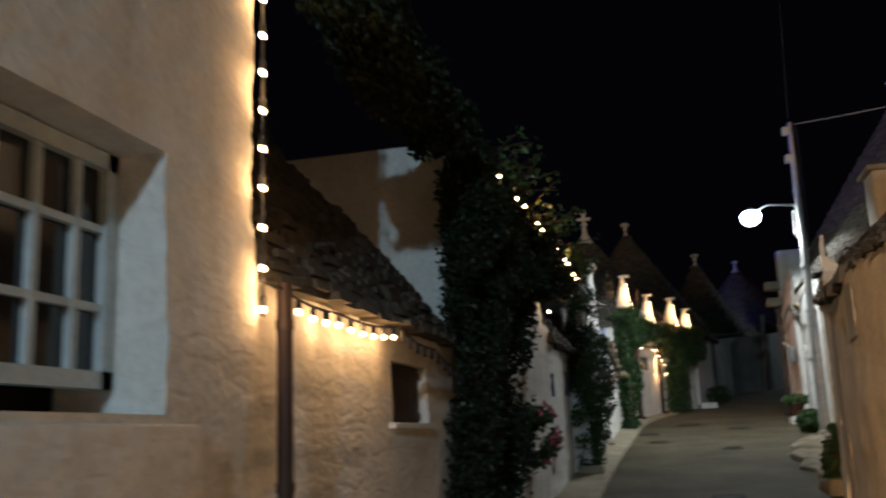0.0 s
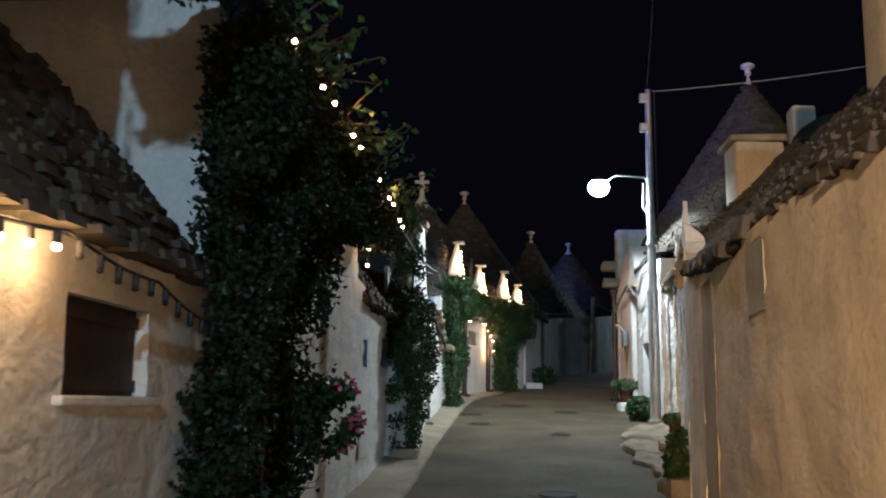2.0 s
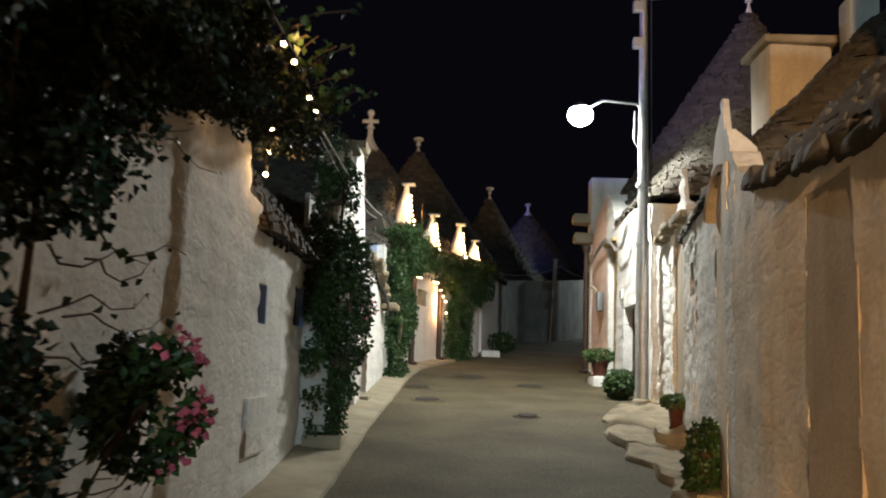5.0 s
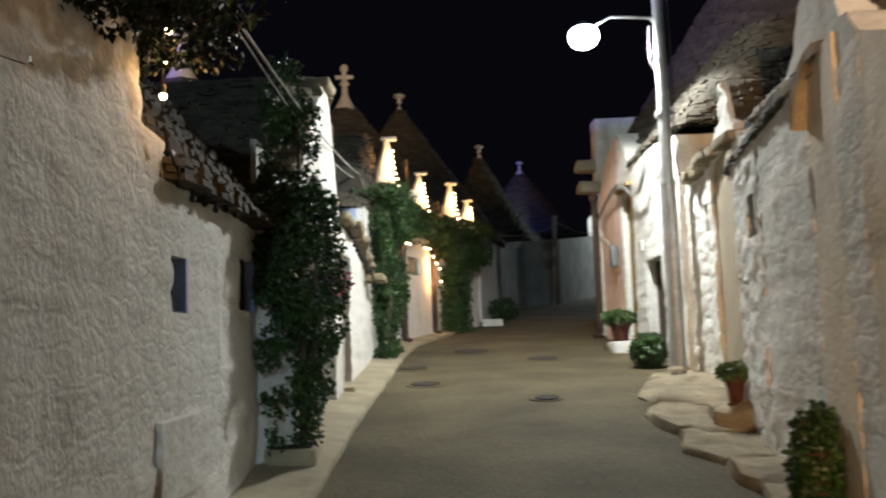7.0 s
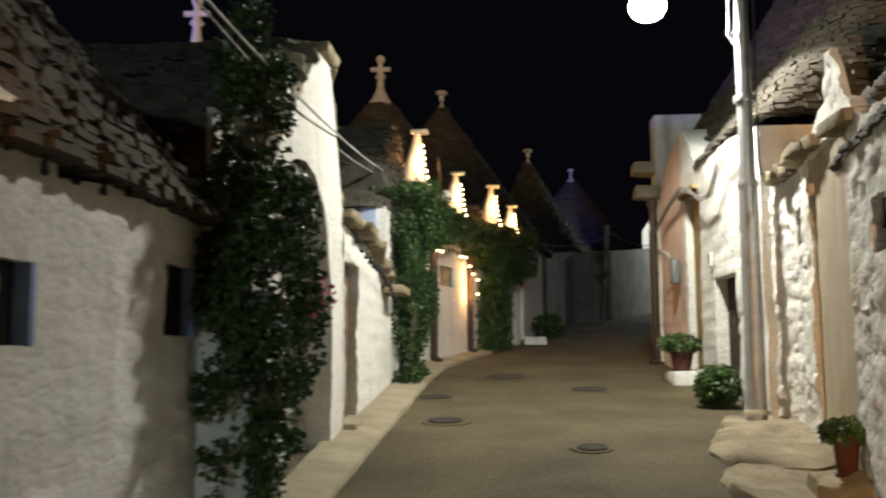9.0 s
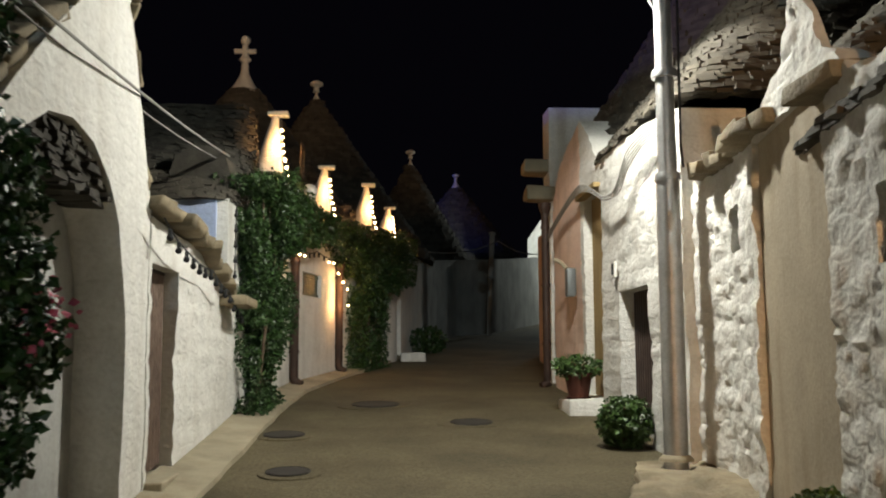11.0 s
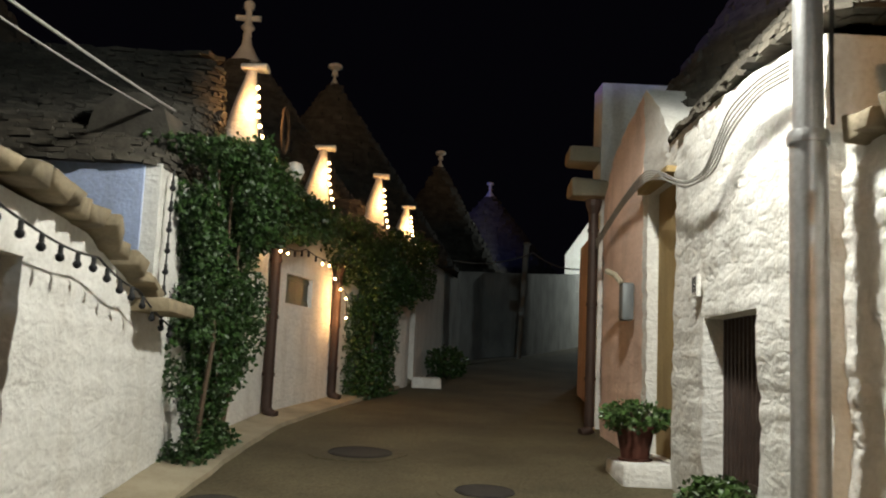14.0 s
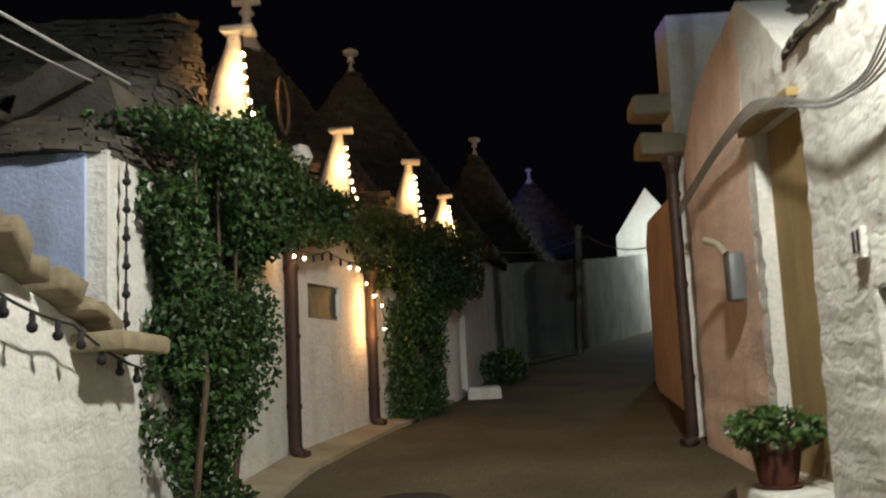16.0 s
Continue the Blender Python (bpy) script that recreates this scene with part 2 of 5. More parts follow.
def relief(y, z, kind):
    """Plaster and rubble relief in metres."""
    v = Vector((y * 1.0, z * 1.0, 3.7))
    lie = Vector((y * 0.45, z * 1.5, 3.7))
    d = 0.03 * noise.noise(lie * 0.8) + 0.012 * noise.noise(lie * 3.1)
    if kind == "plain":
        return d * 0.6
    if kind == "stone":
        zz = z + 0.06 * noise.noise(Vector((y * 0.5, z * 0.7, 8)))
        row = math.floor(zz / 0.21)
        yy = y + 0.37 * row + 0.08 * noise.noise(Vector((y * 0.8, row * 2.3, 4)))
        length = 0.46 + 0.16 * noise.cell(Vector((row + 0.5, 1, 1)))
        fz, fy = zz - row * 0.21, yy % length
        gap = min(fz, 0.21 - fz, fy + 0.03, length - fy + 0.03)
        lift = 0.009 * noise.cell(Vector((math.floor(yy / length) + 0.5, row + 0.5, 3)))
        soft = 0.5 + 0.5 * min(1, max(0, 0.5 + 1.5 * noise.noise(v * 0.5)))
        return d + soft * (0.019 * min(1.0, gap / 0.05) + lift * 0.8) + 0.007 * noise.noise(lie * 5)
    amp, wy, wz = {"stone": (0.022, 0.55, 0.25), "rubble": (0.028, 0.42, 0.19)}[kind]
    w = Vector((y / wy + 0.5 * noise.noise(v * 2.3), z / wz + 0.35 * noise.noise(v * 1.9 + Vector((9, 0, 0))), 0.5))
    near = noise.voronoi(w)[0]
    bulge = min(1.0, (near[1] - near[0]) / (0.3 if kind == "stone" else 0.22))
    lift = noise.cell(Vector((math.floor(w.x), math.floor(w.y), 2))) * 0.4
    grain = 0.007 * noise.noise(lie * 12) + (0.009 * noise.noise(lie * 6) if kind == "rubble" else 0)
    return d + amp * (bulge ** 0.8) * (1 + lift) + grain


def facade(name, path, outline, holes, material, side, label, category="wall", thick=0.45, cell=0.22, kind="plain", parent=None, tag="structure", slim=99.0):
    """A wall along y. path: (y, x) of its street face; outline and holes: (y, z) loops; side: +1 where the wall's back lies towards +x."""
    bm = bmesh.new()
    for loop in [outline] + list(holes):
        vs = [bm.verts.new((0, y, z)) for y, z in loop]
        for a, b in zip(vs, vs[1:] + vs[:1]):
            bm.edges.new((a, b))
    bmesh.ops.triangle_fill(bm, edges=bm.edges[:], use_beauty=True)
    ys, zs = [p[0] for p in outline], [p[1] for p in outline]
    for v0, v1, axis in ((min(ys), max(ys), 1), (min(zs), max(zs), 2)):
        for i in range(1, int((v1 - v0) / cell) + 1):
            co, no = [0, 0, 0], [0, 0, 0]
            co[axis], no[axis] = v0 + i * cell, 1
            bmesh.ops.bisect_plane(bm, geom=bm.verts[:] + bm.edges[:] + bm.faces[:], plane_co=co, plane_no=no, dist=1e-4)
    front = bm.verts[:]
    res = bmesh.ops.extrude_face_region(bm, geom=bm.faces[:])
    back = [g for g in res["geom"] if isinstance(g, bmesh.types.BMVert)]
    py, pxx = [p[0] for p in path], [p[1] for p in path]
    for v in back:
        v.co.x = float(np.interp(v.co.y, py, pxx)) + side * thick * min(1.0, max(0.22, 1 - (v.co.z - slim) / 0.25))
    for v in front:
        y, z = v.co.y, v.co.z
        v.co.x = float(np.interp(y, py, pxx)) - side * relief(y, z, kind)
    bmesh.ops.recalc_face_normals(bm, faces=bm.faces[:])
    ob = new(name, mesh_of(bm, name, material, 40))
    if parent is not None:
        ob.parent = parent
        return tagged(ob, label)
    return tagged(ob, label, category, "", tag)


def rect(y0, y1, z0, z1):
    return [(y0, z0), (y1, z0), (y1, z1), (y0, z1)]


def arch(y0, y1, z0, z1, n=10):
    r = (y1 - y0) / 2
    zc = z1 - r
    return [(y0, z0), (y1, z0)] + [((y0 + y1) / 2 + r * math.cos(math.pi * k / n), zc + r * math.sin(math.pi * k / n)) for k in range(n + 1)]


def wall_outline(tops, below=1.0):
    """A closed outline from the wall's top line, down to just under the ground."""
    y0, y1 = tops[0][0], tops[-1][0]
    n = max(2, int((y1 - y0) / 1.5))
    return [(y0 + (y1 - y0) * k / n, G(y0 + (y1 - y0) * k / n) - below) for k in range(n + 1)] + [p for p in tops[::-1]]


def stone_mesh(material):
    bm = box(-0.5, -0.5, -0.5, 0.5, 0.5, 0.5)
    for v in bm.verts:
        v.co.x *= 0.94 if v.co.z > 0 else 1.0
        v.co.y *= 0.92 if v.co.z > 0 else 1.0
    return mesh_of(bm, "stone", material)


def stone_roof(name, label, centre, half, top, z0, z1, course=0.14, length=0.32, squircle=4.0, shape=1.0, arc=(0, 360), singles=None, curve=0.0, skew=0.0, rise=0.0):
    """A dry-laid stone roof: courses of slabs on a core. half/top: half sizes at the eave and at the top; arc: the part that has slabs."""
    cx, cy = centre
    t = thing(name, label, "roof", (cx, cy, z0))
    n = max(3, int(math.hypot(z1 - z0, max(half[0] - top[0], half[1] - top[1])) / course))
    core = bmesh.new()
    rings = []
    bm_v, bm_f = [], []
    rnd = random.Random(name + str(cx))
    sm = stone_mesh(STONEP) if singles else None
    made = 0

    def radius(k, a):
        f = k / n
        f2 = f + curve * f * (1 - f)
        hx_, hy_ = half[0] + (top[0] - half[0]) * f2, half[1] + (top[1] - half[1]) * f2
        e = squircle + (2.0 - squircle) * min(1, f * 1.6)
        c, s = abs(math.cos(a)), abs(math.sin(a))
        r = ((c / max(hx_, 0.02)) ** e + (s / max(hy_, 0.02)) ** e) ** (-1 / e)
        return r

    for k in range(n + 1):
        z = z0 + (z1 - z0) * k / n
        rings.append([core.verts.new((cx + (radius(k, a) - 0.13) * math.cos(a) if radius(k, a) > 0.15 else cx, cy + (radius(k, a) - 0.13) * math.sin(a) if radius(k, a) > 0.15 else cy, z)) for a in [2 * math.pi * i / 40 for i in range(40)]])
    for ring in rings:
        for v in ring:
            v.co.x += skew * (v.co.y - cy)
            v.co.z += rise * (v.co.y - cy)
    for a, b in zip(rings, rings[1:]):
        for i in range(40):
            core.faces.new((a[i], a[(i + 1) % 40], b[(i + 1) % 40], b[i]))
    core.faces.new(rings[-1])
    part("core", core, CORE, t)
    faces = ((0, 3, 2, 1), (4, 5, 6, 7), (0, 1, 5, 4), (1, 2, 6, 5), (2, 3, 7, 6), (3, 0, 4, 7))
    for k in range(n):
        z = z0 + (z1 - z0) * k / n
        a = radians(arc[0]) + rnd.random() * 0.1
        while a < radians(arc[1]):
            r = radius(k, a)
            if r < 0.08:
                break
            ln = length * rnd.uniform(0.6, 1.5)
            # turn along the eave's line, not only round the centre
            p0 = Vector((cx + r * math.cos(a), cy + r * math.sin(a), 0))
            da = ln / r
            r1 = radius(k, a + da)
            p1 = Vector((cx + r1 * math.cos(a + da), cy + r1 * math.sin(a + da), 0))
            seg = p1 - p0
            if seg.length > ln * 1.3:
                da *= ln / seg.length
                r1 = radius(k, a + da)
                p1 = Vector((cx + r1 * math.cos(a + da), cy + r1 * math.sin(a + da), 0))
                seg = p1 - p0
            a += da
            if seg.length < 0.02:
                continue
            along = seg.normalized()
            out = Vector((along.y, -along.x, 0))
            th = max(0.04, (z1 - z0) / n) * rnd.uniform(0.9, 1.12)
            push = rnd.uniform(-0.05, 0.03)
            mid = (p0 + p1) / 2 + out * (push - 0.13) + Vector((0, 0, z + th / 2 + rnd.uniform(-0.012, 0.012)))
            mid.x += skew * (mid.y - cy)
            mid.z += rise * (mid.y - cy)
            tilt = rnd.uniform(-0.05, 0.05)
            ax = (along + Vector((0, 0, tilt))).normalized()
            up = out.cross(ax) * -1
            if up.z < 0:
                up = -up
            sx, sy, sz = seg.length * 0.95, 0.28, th
            if singles and singles(mid) and made < 300:
                ob = new("slab", sm)
                ob.parent = t
                mm = Matrix((ax, out, up)).transposed().to_4x4()
                mm.translation = mid
                ob.matrix_parent_inverse = t.matrix_world.inverted()
                ob.matrix_basis = mm @ Matrix.Diagonal((sx, sy, sz, 1))
                made += 1
                continue
            i0 = len(bm_v)
            for dz in (-0.5, 0.5):
                for dx, dy in ((-0.5, -0.5), (0.5, -0.5), (0.5, 0.5), (-0.5, 0.5)):
                    j = Vector((rnd.uniform(-1, 1), rnd.uniform(-1, 1), rnd.uniform(-1, 1))) * 0.012
                    bm_v.append(tuple(mid + ax * dx * sx + out * dy * sy + up * dz * sz + j))
            bm_f.extend([tuple(i0 + i for i in f) for f in faces])
    me = bpy.data.meshes.new("slabs")
    me.from_pydata(bm_v, [], bm_f)
    me.materials.append(STONE)
    ob = new("slabs", me)
    ob.parent = t
    ob.matrix_parent_inverse = t.matrix_world.inverted()
    tagged(ob, "", "", "", "stuff")
    ob.name = "slab_rest"
    return t


def finial(t, x, y, z, h=1.0, cross=True, r=0.42):
    """White plaster cap with a knob or a cross, as on the trulli."""
    part("cap", lathe([(r, 0), (r * 0.62, h * 0.28), (r * 0.28, h * 0.6), (r * 0.2, h * 0.85)], 18, (x, y, z)), WHITE, t, "white plaster cap", 60)
    if cross:
        bm = lathe([(0.10, 0), (0.08, 0.12), (0.16, 0.2), (0.09, 0.3), (0.075, 0.55), (0.07, 0.62)], 12, (x, y, z + h * 0.83))
        bmesh.ops.create_uvsphere(bm, u_segments=12, v_segments=8, radius=0.13, matrix=pose(x, y, z + h * 0.83 + 0.7))
        add_tube(bm, [(x - 0.27, y, z + h * 0.83 + 0.42), (x + 0.27, y, z + h * 0.83 + 0.42)], 0.07, 8)
        part("finial", bm, WHITE, t, "white stone cross finial", 60)
    else:
        bm = lathe([(0.10, 0), (0.07, 0.15), (0.2, 0.22), (0.2, 0.3), (0.08, 0.36)], 12, (x, y, z + h * 0.83))
        part("finial", bm, WHITE, t, "white stone knob finial", 60)


def leaves(points, size, rnd, drop=0.4):
    """Folded leaf blades at the given points."""
    vs, fs = [], []
    for p in points:
        s = size * rnd.uniform(0.6, 1.3)
        d = Vector((rnd.gauss(0, 1), rnd.gauss(0, 1), rnd.gauss(-drop, 0.8))).normalized()
        u = d.cross(Vector((rnd.gauss(0, 1), rnd.gauss(0, 1), rnd.gauss(0, 1)))).normalized()
        w = d.cross(u) * 0.18
        p = Vector(p)
        i = len(vs)
        vs += [tuple(p), tuple(p + d * s * 0.45 + u * s * 0.42 + w * s), tuple(p + d * s), tuple(p + d * s * 0.45 - u * s * 0.42 + w * s)]
        fs += [(i, i + 1, i + 2), (i, i + 2, i + 3)]
    return vs, fs


def foliage(name, points, size, material, parent, seed=1, label="", drop=0.4):
    vs, fs = leaves(points, size, random.Random(seed), drop)
    me = bpy.data.meshes.new(name)
    me.from_pydata(vs, [], fs)
    me.materials.append(material)
    ob = new(name, me)
    ob.parent = parent
    ob.matrix_parent_inverse = parent.matrix_world.inverted()
    return tagged(ob, label, "", "", "stuff")


def cloud(n, boxes, seed, inside, clump=1.6, cut=-0.15):
    """n points in the boxes ((lo, hi, weight)), where inside() and a clumping noise allow."""
    rnd = random.Random(seed)
    out = []
    tot = sum(b[2] for b in boxes)
    tries = 0
    while len(out) < n and tries < n * 12:
        tries += 1
        r = rnd.random() * tot
        for lo, hi, w in boxes:
            r -= w
            if r <= 0:
                break
        p = Vector([rnd.uniform(a, b) for a, b in zip(lo, hi)])
        if inside(p) and noise.noise(p * clump + Vector((seed, 0, 0))) > cut:
            out.append(p)
    return out


def bulbs(name, label, pts, every=0.22, lit=None, radius=0.03, sag=0.03, parent=None):
    """A cable with hanging bulbs along the line pts. lit(i, p) says which bulbs glow."""
    t = thing(name, label, "string light", pts[0])
    fine = []
    for a, b in zip(pts, pts[1:]):
        a, b = Vector(a), Vector(b)
        n = max(2, int((b - a).length / 0.1))
        fine += [a + (b - a) * k / n - Vector((0, 0, sag * math.sin(math.pi * k / n))) for k in range(n)]
    fine.append(Vector(pts[-1]))
    part("cable", tube(fine, 0.009, 5), CABLE, t)
    bmb = bmesh.new()
    bmesh.ops.create_uvsphere(bmb, u_segments=10, v_segments=7, radius=radius)
    on, bmd = mesh_of(bmb, "bulb", BULB, 60), bmesh.new()
    bmesh.ops.create_uvsphere(bmd, u_segments=10, v_segments=7, radius=radius)
    off = mesh_of(bmd, "bulb", DARK, 60)
    bms = lathe([(0.018, 0.0), (0.018, 0.05), (0.01, 0.06)], 8, (0, 0, radius * 0.7))
    sock = mesh_of(bms, "socket", CABLE)
    run, i = 0.0, 0
    for a, b in zip(fine, fine[1:]):
        run += (b - a).length
        if run >= every:
            run = 0
            ob = new("bulb", on if (lit is None or lit(i, a)) else off)
            ob.parent = t
            ob.matrix_parent_inverse = t.matrix_world.inverted()
            ob.location = a - Vector((0, 0, radius + 0.05))
            so = new("socket", sock)
            so.parent = ob
            i += 1
    return t


# ---- ground ----
def ground_sheet():
    xs = [-90, -40, -20, -10, -6, -4, -3] + [-2.6 + 0.4 * k for k in range(18)] + [5.5, 7, 10, 20, 40, 90]
    ys = [-80, -60, -40, -25, -15] + [-10 + 0.5 * k for k in range(121)] + [55, 60, 70, 80, 90, 120, 170, 250, 400]
    bm = bmesh.new()
    grid = [[bm.verts.new((x, y, G(y) + 0.015 * noise.noise(Vector((x * 0.7, y * 0.5, 0))))) for x in xs] for y in ys]
    for a, b in zip(grid, grid[1:]):
        for k in range(len(xs) - 1):
            bm.faces.new((a[k], a[k + 1], b[k + 1], b[k]))
    ob = new("ground", mesh_of(bm, "ground", ASPHALT, 60))
    tagged(ob, "worn grey-brown asphalt lane rising uphill", "ground", "", "structure")


ground_sheet()

LEFT = ((-20, -2.05), (4.2, -2.05), (4.3, -2.14), (8.6, -2.14), (8.75, -2.22), (12.8, -2.22), (12.88, -2.16), (18, -2.16), (18.3, -1.85), (26.4, -1.85), (28.2, -1.75), (30.3, -1.52), (32.85, -0.85), (35.0, -0.1), (36.0, 0.35), (39.5, 0.95), (43, 1.7), (45, 2.5), (47, 4.0), (52, 5.9), (60, 9.0))
RIGHT = ((-20, 8.5), (4.9, 8.0), (5.3, 1.35), (9, 1.5), (13, 1.85), (15.6, 2.3), (18.6, 2.78), (20.4, 3.05), (22.4, 3.36), (23.3, 3.36))


def XL(y):
    return float(np.interp(y, [p[0] for p in LEFT], [p[1] for p in LEFT]))


def XR(y):
    return float(np.interp(y, [p[0] for p in RIGHT], [p[1] for p in RIGHT]))


def kerb_strip():
    edge = ((-12, -1.55), (14, -1.5), (20, -1.46), (23, -1.36), (27, -1.3), (29.7, -1.15), (32.2, -0.6), (35.2, 0.14), (38, 0.75))
    bm = bmesh.new()
    rows = []
    n = 160
    for k in range(n + 1):
        y = -12 + 50 * k / n
        xe = float(np.interp(y, [p[0] for p in edge], [p[1] for p in edge])) + 0.02 * noise.noise(Vector((y * 1.3, 0, 0)))
        xw = XL(y) - 0.1
        h = 0.05 + 0.012 * noise.noise(Vector((y, 5, 0)))
        rows.append([bm.verts.new((xe + 0.02, y, G(y) - 0.1)), bm.verts.new((xe, y, G(y) + h)), bm.verts.new(((xe + xw) / 2, y, G(y) + h + 0.02)), bm.verts.new((xw, y, G(y) + h + 0.05))])
    for a, b in zip(rows, rows[1:]):
        for i in range(3):
            bm.faces.new((a[i], b[i], b[i + 1], a[i + 1]))
    bmesh.ops.recalc_face_normals(bm, faces=bm.faces[:])
    tagged(new("pavement", mesh_of(bm, "pavement", KERB, 50)), "narrow pale concrete strip along the house fronts", "pavement", "", "structure")


kerb_strip()


def plate(y0, y1, z0, z1, x, side, depth, material, name, label="", parent=None, extra=0.06, tag="structure", cat="wall"):
    """The back of a recess, depth behind the street face x."""
    xb = x + side * depth
    bm = box(min(xb, xb + side * 0.06), y0 - extra, z0 - extra, max(xb, xb + side * 0.06), y1 + extra, z1 + extra)
    ob = new(name, mesh_of(bm, name, material))
    if parent:
        ob.parent = parent
        return tagged(ob, label)
    return tagged(ob, label, cat, "", tag)


# ---- left side: the tall house with the white window ----
facade("wall_west_1", LEFT, wall_outline([(-7, 6.2), (4.25, 6.2)]), [rect(1.3, 3.36, 1.93, 3.03)], WHITE, -1, "tall whitewashed rough plaster house front", thick=0.5, kind="stone", cell=0.075)
tagged(new("wall_west_1_end", mesh_of(box(-7.0, 3.8, -0.5, -2.5, 4.23, 6.2), "wall_west_1_end", WHITE)), "whitewashed end wall of the tall house", "wall", "", "structure")


tagged(new("wall_west_1_rear", mesh_of(box(-7.0, -7.0, -1.0, -2.5, -6.6, 6.2), "wall_west_1_rear", WHITE)), "whitewashed rear end of the tall house", "wall", "", "structure")
tagged(new("wall_west_1_roof", mesh_of(box(-7.0, -7.0, 6.2, -2.02, 4.23, 6.35), "wall_west_1_roof", KERB)), "flat roof slab of the tall house", "roof", "", "structure")


def grid_window():
    t = thing("window_1", "pale blue-white painted casement window with small panes", "window", (-2.27, 2.4, 1.9), "", "structure")
    y0, y1, z0, z1, x = 1.4, 3.34, 2.04, 3.02, -2.3
    bm = bmesh.new()
    for a, b, c, d in ((y0, y0 + 0.07, z0, z1), (y1 - 0.07, y1, z0, z1), (y0, y1, z0, z0 + 0.07), (y0, y1, z1 - 0.07, z1)):
        add_box(bm, x - 0.04, a, c, x + 0.04, b, d)
    part("window_frame", bm, WINP, t)
    ny, nz = 8, 3
    for i in range(1, ny):
        y = y0 + (y1 - y0) * i / ny
        w = 0.03 if i == ny // 2 else 0.018
        part("mullion", box(x - 0.025, y - w, z0 + 0.07, x + 0.03, y + w, z1 - 0.07), WINP, t)
    for j in range(1, nz):
        z = z0 + (z1 - z0) * j / nz
        part("glazing_bar", box(x - 0.022, y0 + 0.07, z - 0.016, x + 0.026, y1 - 0.07, z + 0.016), WINP, t)
    part("pane", box(x - 0.012, y0 + 0.05, z0 + 0.05, x - 0.004, y1 - 0.05, z1 - 0.05), GLASS, t)
    part("window_sill", box(-2.3, 1.2, 1.2, -1.98, 3.6, 1.89, 0.006, None, 0.03), WHITE, t, "thick plastered apron under the window", 40)


grid_window()
# black sheet: the room's darkness is put into its colour
plate(1.0, 3.8, 1.6, 3.3, -2.05, -1, 0.6, DARK, "room_dark_sheet", "black sheet standing in for the unlit room behind the window")

# ---- left side: low house with lit eave ----
facade("wall_west_2", LEFT, wall_outline([(4.25, 2.65), (8.7, 2.8)]), [rect(6.7, 7.65, 1.92, 2.38)], WHITE, -1, "low whitewashed rough plaster wall under a stone roof", thick=0.4, kind="stone", cell=0.075)


def shutter(name, y0, y1, z0, z1, x, side, material, label, boards=5):
    t = thing(name, label, "shutter", (x, (y0 + y1) / 2, z0), "", "structure")
    n = boards
    for i in range(n):
        a, b = y0 + (y1 - y0) * i / n + 0.004, y0 + (y1 - y0) * (i + 1) / n - 0.004
        part("board", box(min(x, x + side * 0.04), a, z0, max(x, x + side * 0.04), b, z1, 0.002), material, t)
    for z in (z0 + 0.12 * (z1 - z0), z0 + 0.85 * (z1 - z0)):
        part("batten", box(min(x - side * 0.015, x), y0, z - 0.03, max(x - side * 0.015, x), y1, z + 0.03), material, t)
    return t


shutter("shutter", 6.7, 7.65, 1.92, 2.38, -2.2, -1, WOODD, "closed dark brown wooden shutter in a white wall")
tagged(new("window_sill", mesh_of(box(-2.3, 6.62, 1.87, -2.08, 7.74, 1.92, 0.006, None, 0.012), "window_sill", WHITE)), "white plastered sill below a shutter", "sill", "", "structure")


def drainpipe(name, x, y, z0, z1, r, label, bands=3, foot=0.14, hopper=True):
    t = thing(name, label, "drainpipe", (x, y, z0))
    part("pipe", tube([(x, y, z0 + 0.1), (x, y, z1)], r, 12), PIPE, t, "", 40)
    part("shoe", tube([(x, y, z0 + 0.12), (x + 0.02, y, z0 + 0.07), (x + foot * 0.7, y - 0.02, z0 + 0.02), (x + foot, y - 0.03, z0 + 0.01)], r * 1.05, 12), PIPE, t, "", 40)
    for k in range(bands):
        z = z0 + (z1 - z0) * (k + 0.7) / bands
        part("bracket", lathe([(r * 1.18, 0), (r * 1.18, 0.05)], 12, (x, y, z)), PIPE, t)
    if hopper:
        part("hopper", lathe([(r, 0), (r * 1.6, 0.12), (r * 1.7, 0.2)], 12, (x, y, z1 - 0.05)), PIPE, t)


drainpipe("drainpipe", -1.98, 4.42, G(4.4) + 0.05, 2.62, 0.042, "brown metal drainpipe on the whitewashed house corner", hopper=False)
stone_roof("stone_roof", "dark dry-stone slab roof with uneven courses over the low house", (-4.0, 6.45), (2.03, 2.25), (0.12, 1.9), 2.62, 5.1, 0.058, 0.14, 12.0, singles=lambda p: p.z < 3.5 and p.x > -2.9)

# ---- left side: ivy house ----
facade("wall_west_3", LEFT, wall_outline([(8.7, 4.7), (11.5, 4.6), (12.6, 4.12), (14.78, 4.12), (14.83, 3.54), (15.3, 3.5), (15.78, 3.47), (15.86, 3.2), (18.15, 3.46)]),
       [rect(15.36, 15.68, 2.39, 2.77), rect(17.38, 17.86, 2.46, 2.93)], WHITE, -1, "whitewashed rubble wall with two narrow slit windows", thick=0.4, kind="stone", cell=0.075)
tagged(new("wall_west_3_side", mesh_of(box(-7.5, 8.72, 0.0, -2.42, 9.1, 4.72, 0.02), "wall_west_3_side", WHITE)), "whitewashed upper side wall of the ivy house", "wall", "", "structure")
